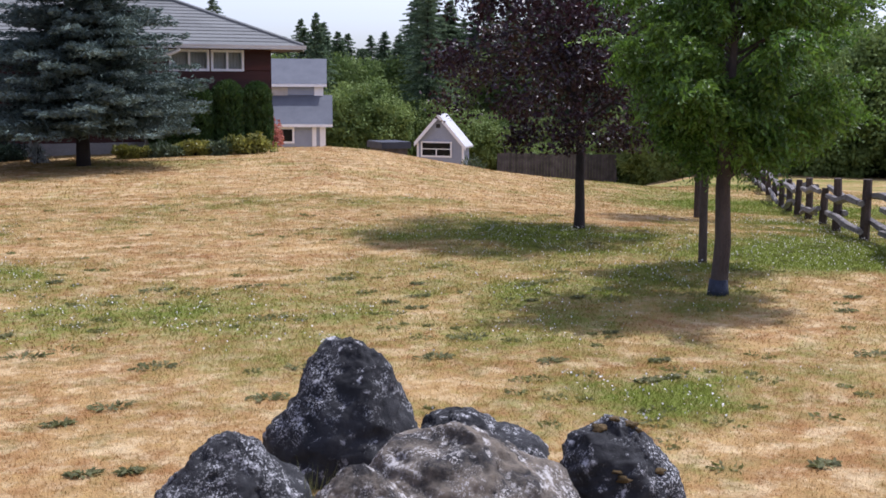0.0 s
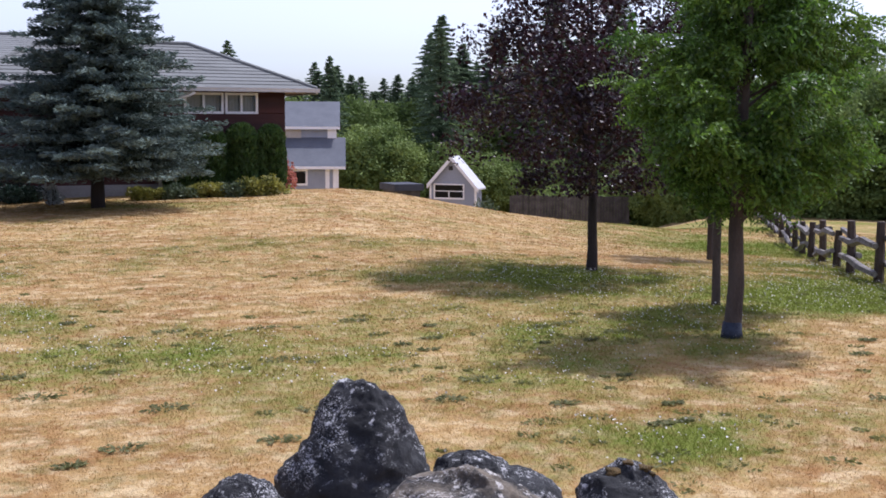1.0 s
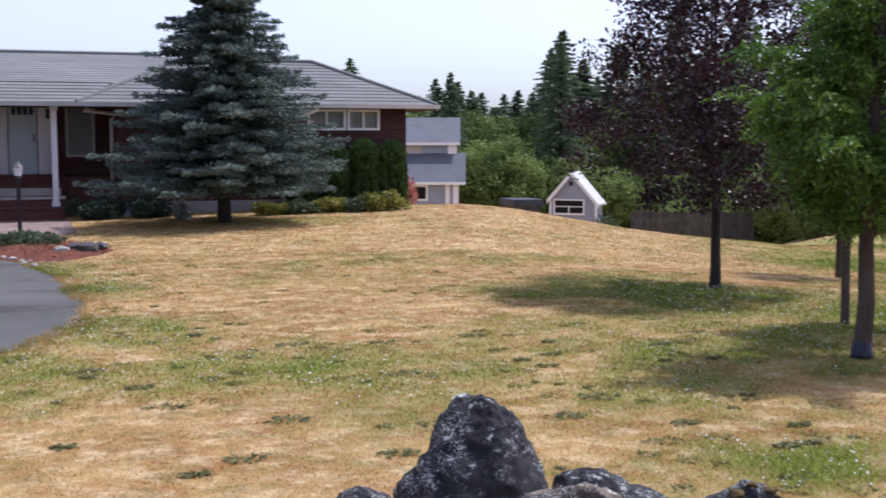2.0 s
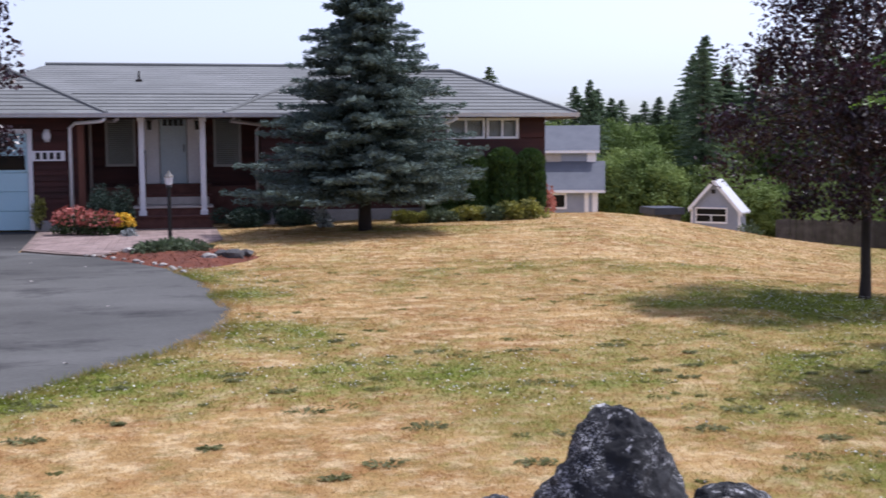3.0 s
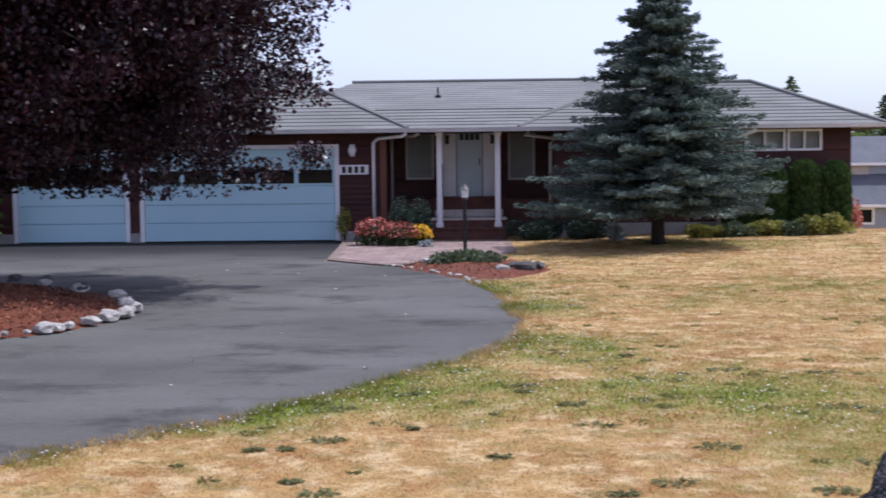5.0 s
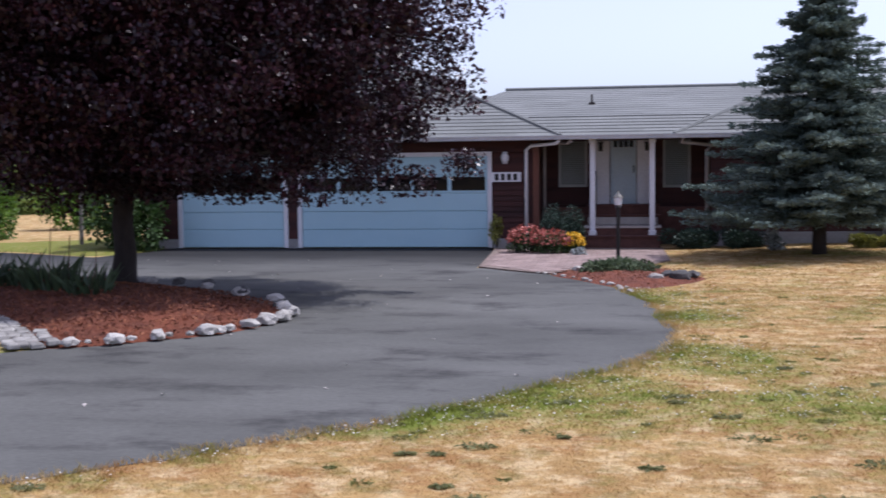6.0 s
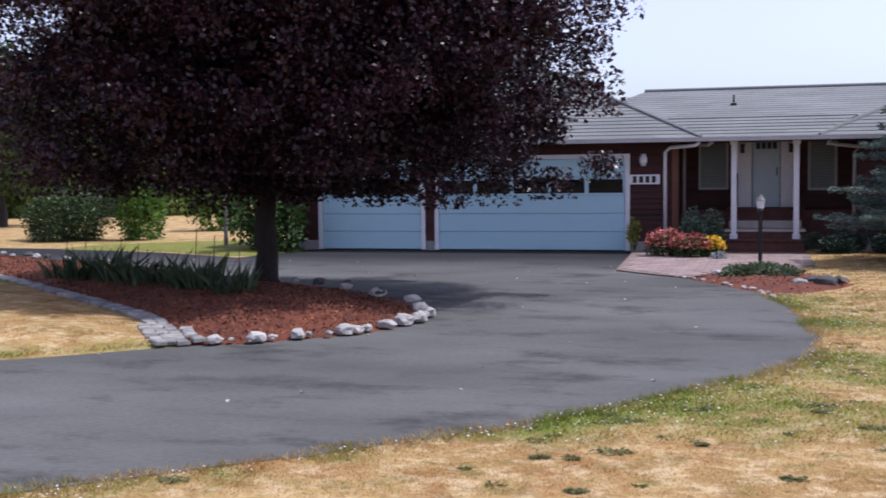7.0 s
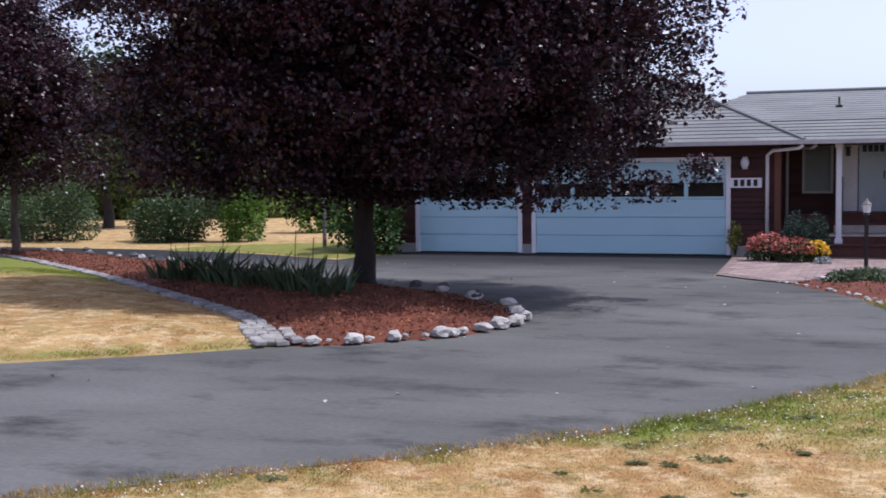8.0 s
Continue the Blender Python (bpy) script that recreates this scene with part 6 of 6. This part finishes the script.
part("gable", bm, "grey_wall", out)
slope("upper_roof", -7.4, 6.5, 8.4, 4.82, 5.0, 6.65)
part("trim", boxes((-7.4, 6.9, -0.56, -0.5, 1.93, 2.12), (-7.4, 6.5, 1.53, 1.6, 4.72, 4.92), (5.45, 5.75, -0.06, 0.0, -2, 1.95), (6.0, 6.4, -0.06, 0.05, -2, 2.0), (5.6, 6.25, 1.93, 2.0, 3.95, 4.72)), "white", out)
w = part("window", boxes((1.7, 4.2, -0.08, 0.0, 0.75, 1.9)), "white", out)
part("pane", boxes((1.85, 4.05, -0.1, -0.081, 0.9, 1.75)), "glass", w)
w = part("window", boxes((-1.0, 3.7, 1.93, 2.0, 4.1, 4.7)), "curtain", out)

# ---- grass blades and clover ----
rng = np.random.default_rng(170)


def blades(name, n, r0, r1, b0, b1, high, wide, label, keep, z_of, lush_of):
    r = np.sqrt(rng.uniform(r0**2, r1**2, n))
    b = np.radians(rng.uniform(b0, b1, n))
    x, y = r * np.sin(b), r * np.cos(b)
    ok = keep(x, y)
    x, y, r = x[ok], y[ok], r[ok]
    z = z_of(x, y)
    lu = lush_of(x, y)
    m = len(x)
    h = high * rng.uniform(0.4, 1.2, m) * (0.75 + 0.6 * lu)
    a = rng.uniform(0, 2 * math.pi, m)
    w = wide * rng.uniform(0.6, 1.3, m)
    t = rng.normal(size=(m, 2)) * 0.6
    p = np.stack([x, y, z - 0.005], -1)
    s = np.stack([np.cos(a) * w, np.sin(a) * w, np.zeros(m)], -1)
    e = p + np.stack([t[:, 0] * h, t[:, 1] * h, h], -1)
    v = np.stack([p - s, p + s, e], 1).reshape(-1, 3)
    me = quads_mesh(name, v, 3, np.repeat(lu, 3))
    tagged(link_mesh(name, me, "blade"), label, "grass", kind="stuff")


open_lawn = lambda x, y: ~inside(x, y, DRIVE) & ~inside(x, y, BED2) & ~inside(x, y, WALK) & ~((y > 29.6) & (x < 9.2))
blades("grass", 230000, 4.2, 9.0, -40, 52, 0.026, 0.0035, "short dry grass with green tufts", open_lawn, rise, greenness)
blades("grass", 260000, 9.0, 20.0, -20, 52, 0.030, 0.007, "short dry grass with green tufts", open_lawn, rise, greenness)
blades("grass", 140000, 20.0, 36.0, -6, 50, 0.034, 0.014, "short dry grass with green tufts", open_lawn, rise, greenness)

edge_n = 60000
near_drive = lambda x, y: open_lawn(x, y) & (away(x, y, DRIVE_EDGE) < 0.5 * fbm(x * 2.1, y * 2.1, 33)) & (fbm(x * 3.3, y * 3.3, 34) > 0.40)
ragged = lambda x, y: (away(x, y, DRIVE_EDGE) < 0.26 * fbm(x * 1.6, y * 1.6, 36) ** 1.5) & ~inside(x, y, BED2)
blades("grass", edge_n * 4, 6.0, 20.0, -48, 8, 0.06, 0.006, "ragged grass creeping over the drive edge", ragged, lambda x, y: np.maximum(rise(x, y), 0.008), lambda x, y: np.clip(greenness(x, y) * 0.8 + 0.8 * (fbm(x * 2, y * 2, 37) - 0.5), 0, 1))
blades("grass", edge_n * 4, 6.0, 23.0, -48, 8, 0.055, 0.006, "longer green grass along the drive edge", near_drive, rise, lambda x, y: np.clip(greenness(x, y) * 1.0 + 0.3 * (fbm(x * 5, y * 5, 35) - 0.5), 0, 1))
island_lawn_at = lambda x, y: inside(x, y, LAWN2)
ring2 = np.vstack([LAWN2, LAWN2[:1]])
blades("grass", 160000, 12.0, 27.0, -52, -28, 0.03, 0.006, "short dry grass of the island", island_lawn_at, lambda x, y: 0.035 + mound(x, y, ring2, 0.14, 0.9), island_green_shade)

n = 90
x, y = rng.uniform(-14, 0.5, n), rng.uniform(7, 26, n)
ok = inside(x, y, DRIVE) & ~inside(x, y, MULCH) & ~inside(x, y, LAWN2)
me = leaves("litter", np.stack([x[ok], y[ok], np.full(ok.sum(), 0.022)], -1), np.full(ok.sum(), 0.055), 1.5, unit(rng.normal(size=(ok.sum(), 3)) * np.array([1, 1, 0.02])), 0, 9.0)
tagged(link_mesh("litter", me, "landing"), "pale scraps of leaf litter on the asphalt", "litter", kind="stuff")

# tufts of broad green weeds
n = 1000
r, b = np.sqrt(rng.uniform(4.5**2, 19**2, n)), np.radians(rng.uniform(-16, 50, n))
x, y = r * np.sin(b), r * np.cos(b)
ok = open_lawn(x, y) & (greenness(x, y) + rng.uniform(-0.55, 0.55, n) > 0.48)
x, y = x[ok], y[ok]
per = 26
cx, cy = np.repeat(x, per), np.repeat(y, per)
rad = np.repeat(rng.uniform(0.03, 0.13, len(x)), per)
a, q = rng.uniform(0, 6.28, len(cx)), np.sqrt(rng.uniform(0, 1, len(cx)))
cx, cy = cx + np.cos(a) * q * rad, cy + np.sin(a) * q * rad
al = np.stack([np.cos(a), np.sin(a), np.full(len(a), 0.15)], -1)
me = leaves("weeds", np.stack([cx, cy, rise(cx, cy) + 0.008], -1), np.full(len(cx), 0.040), 2.4, al)
tagged(link_mesh("weeds", me, "weed"), "scattered tufts of green weeds in the dry lawn", "weeds", kind="stuff")

# flat rosettes of plantain in the burnt turf
n = 120
r, b = np.sqrt(rng.uniform(4.8**2, 12**2, n)), np.radians(rng.uniform(-42, 50, n))
x, y = r * np.sin(b), r * np.cos(b)
ok = open_lawn(x, y) & (fbm(x * 0.7, y * 0.7, 46) > 0.42)
x, y = x[ok], y[ok]
per = 60
cx, cy = np.repeat(x, per), np.repeat(y, per)
rad = np.repeat(rng.uniform(0.04, 0.15, len(x)) ** 1.0, per)
a, q = rng.uniform(0, 6.28, len(cx)), np.sqrt(rng.uniform(0, 1, len(cx)))
cx, cy = cx + np.cos(a) * q * rad * 1.3, cy + np.sin(a) * q * rad * 0.8
al = np.stack([np.cos(a), np.sin(a), np.full(len(a), 0.2)], -1)
me = leaves("rosettes", np.stack([cx, cy, rise(cx, cy) + 0.006 + 0.012 * rng.random(len(cx))], -1), np.full(len(cx), 0.052), 2.6, al, 0.0, 2.0)
tagged(link_mesh("rosettes", me, "rosette"), "flat grey-green weed rosettes scattered in the dry lawn", "weeds", kind="stuff")

n = 46000
r, b = np.sqrt(rng.uniform(5**2, 22**2, n)), np.radians(rng.uniform(-38, 50, n))
x, y = r * np.sin(b), r * np.cos(b)
ok = open_lawn(x, y) & (greenness(x, y) + rng.uniform(-0.25, 0.25, n) + 0.35 * np.exp(-(away(x, y, DRIVE_EDGE) / 1.2) ** 2) > 0.56)
x, y = x[ok], y[ok]
me = leaves("clover_heads", np.stack([x, y, rise(x, y) + 0.045], -1), np.full(len(x), 0.016), 1.1, None, 0, 3.0)
tagged(link_mesh("clover_heads", me, "clover"), "white clover heads in the greener grass", "clover", kind="stuff")
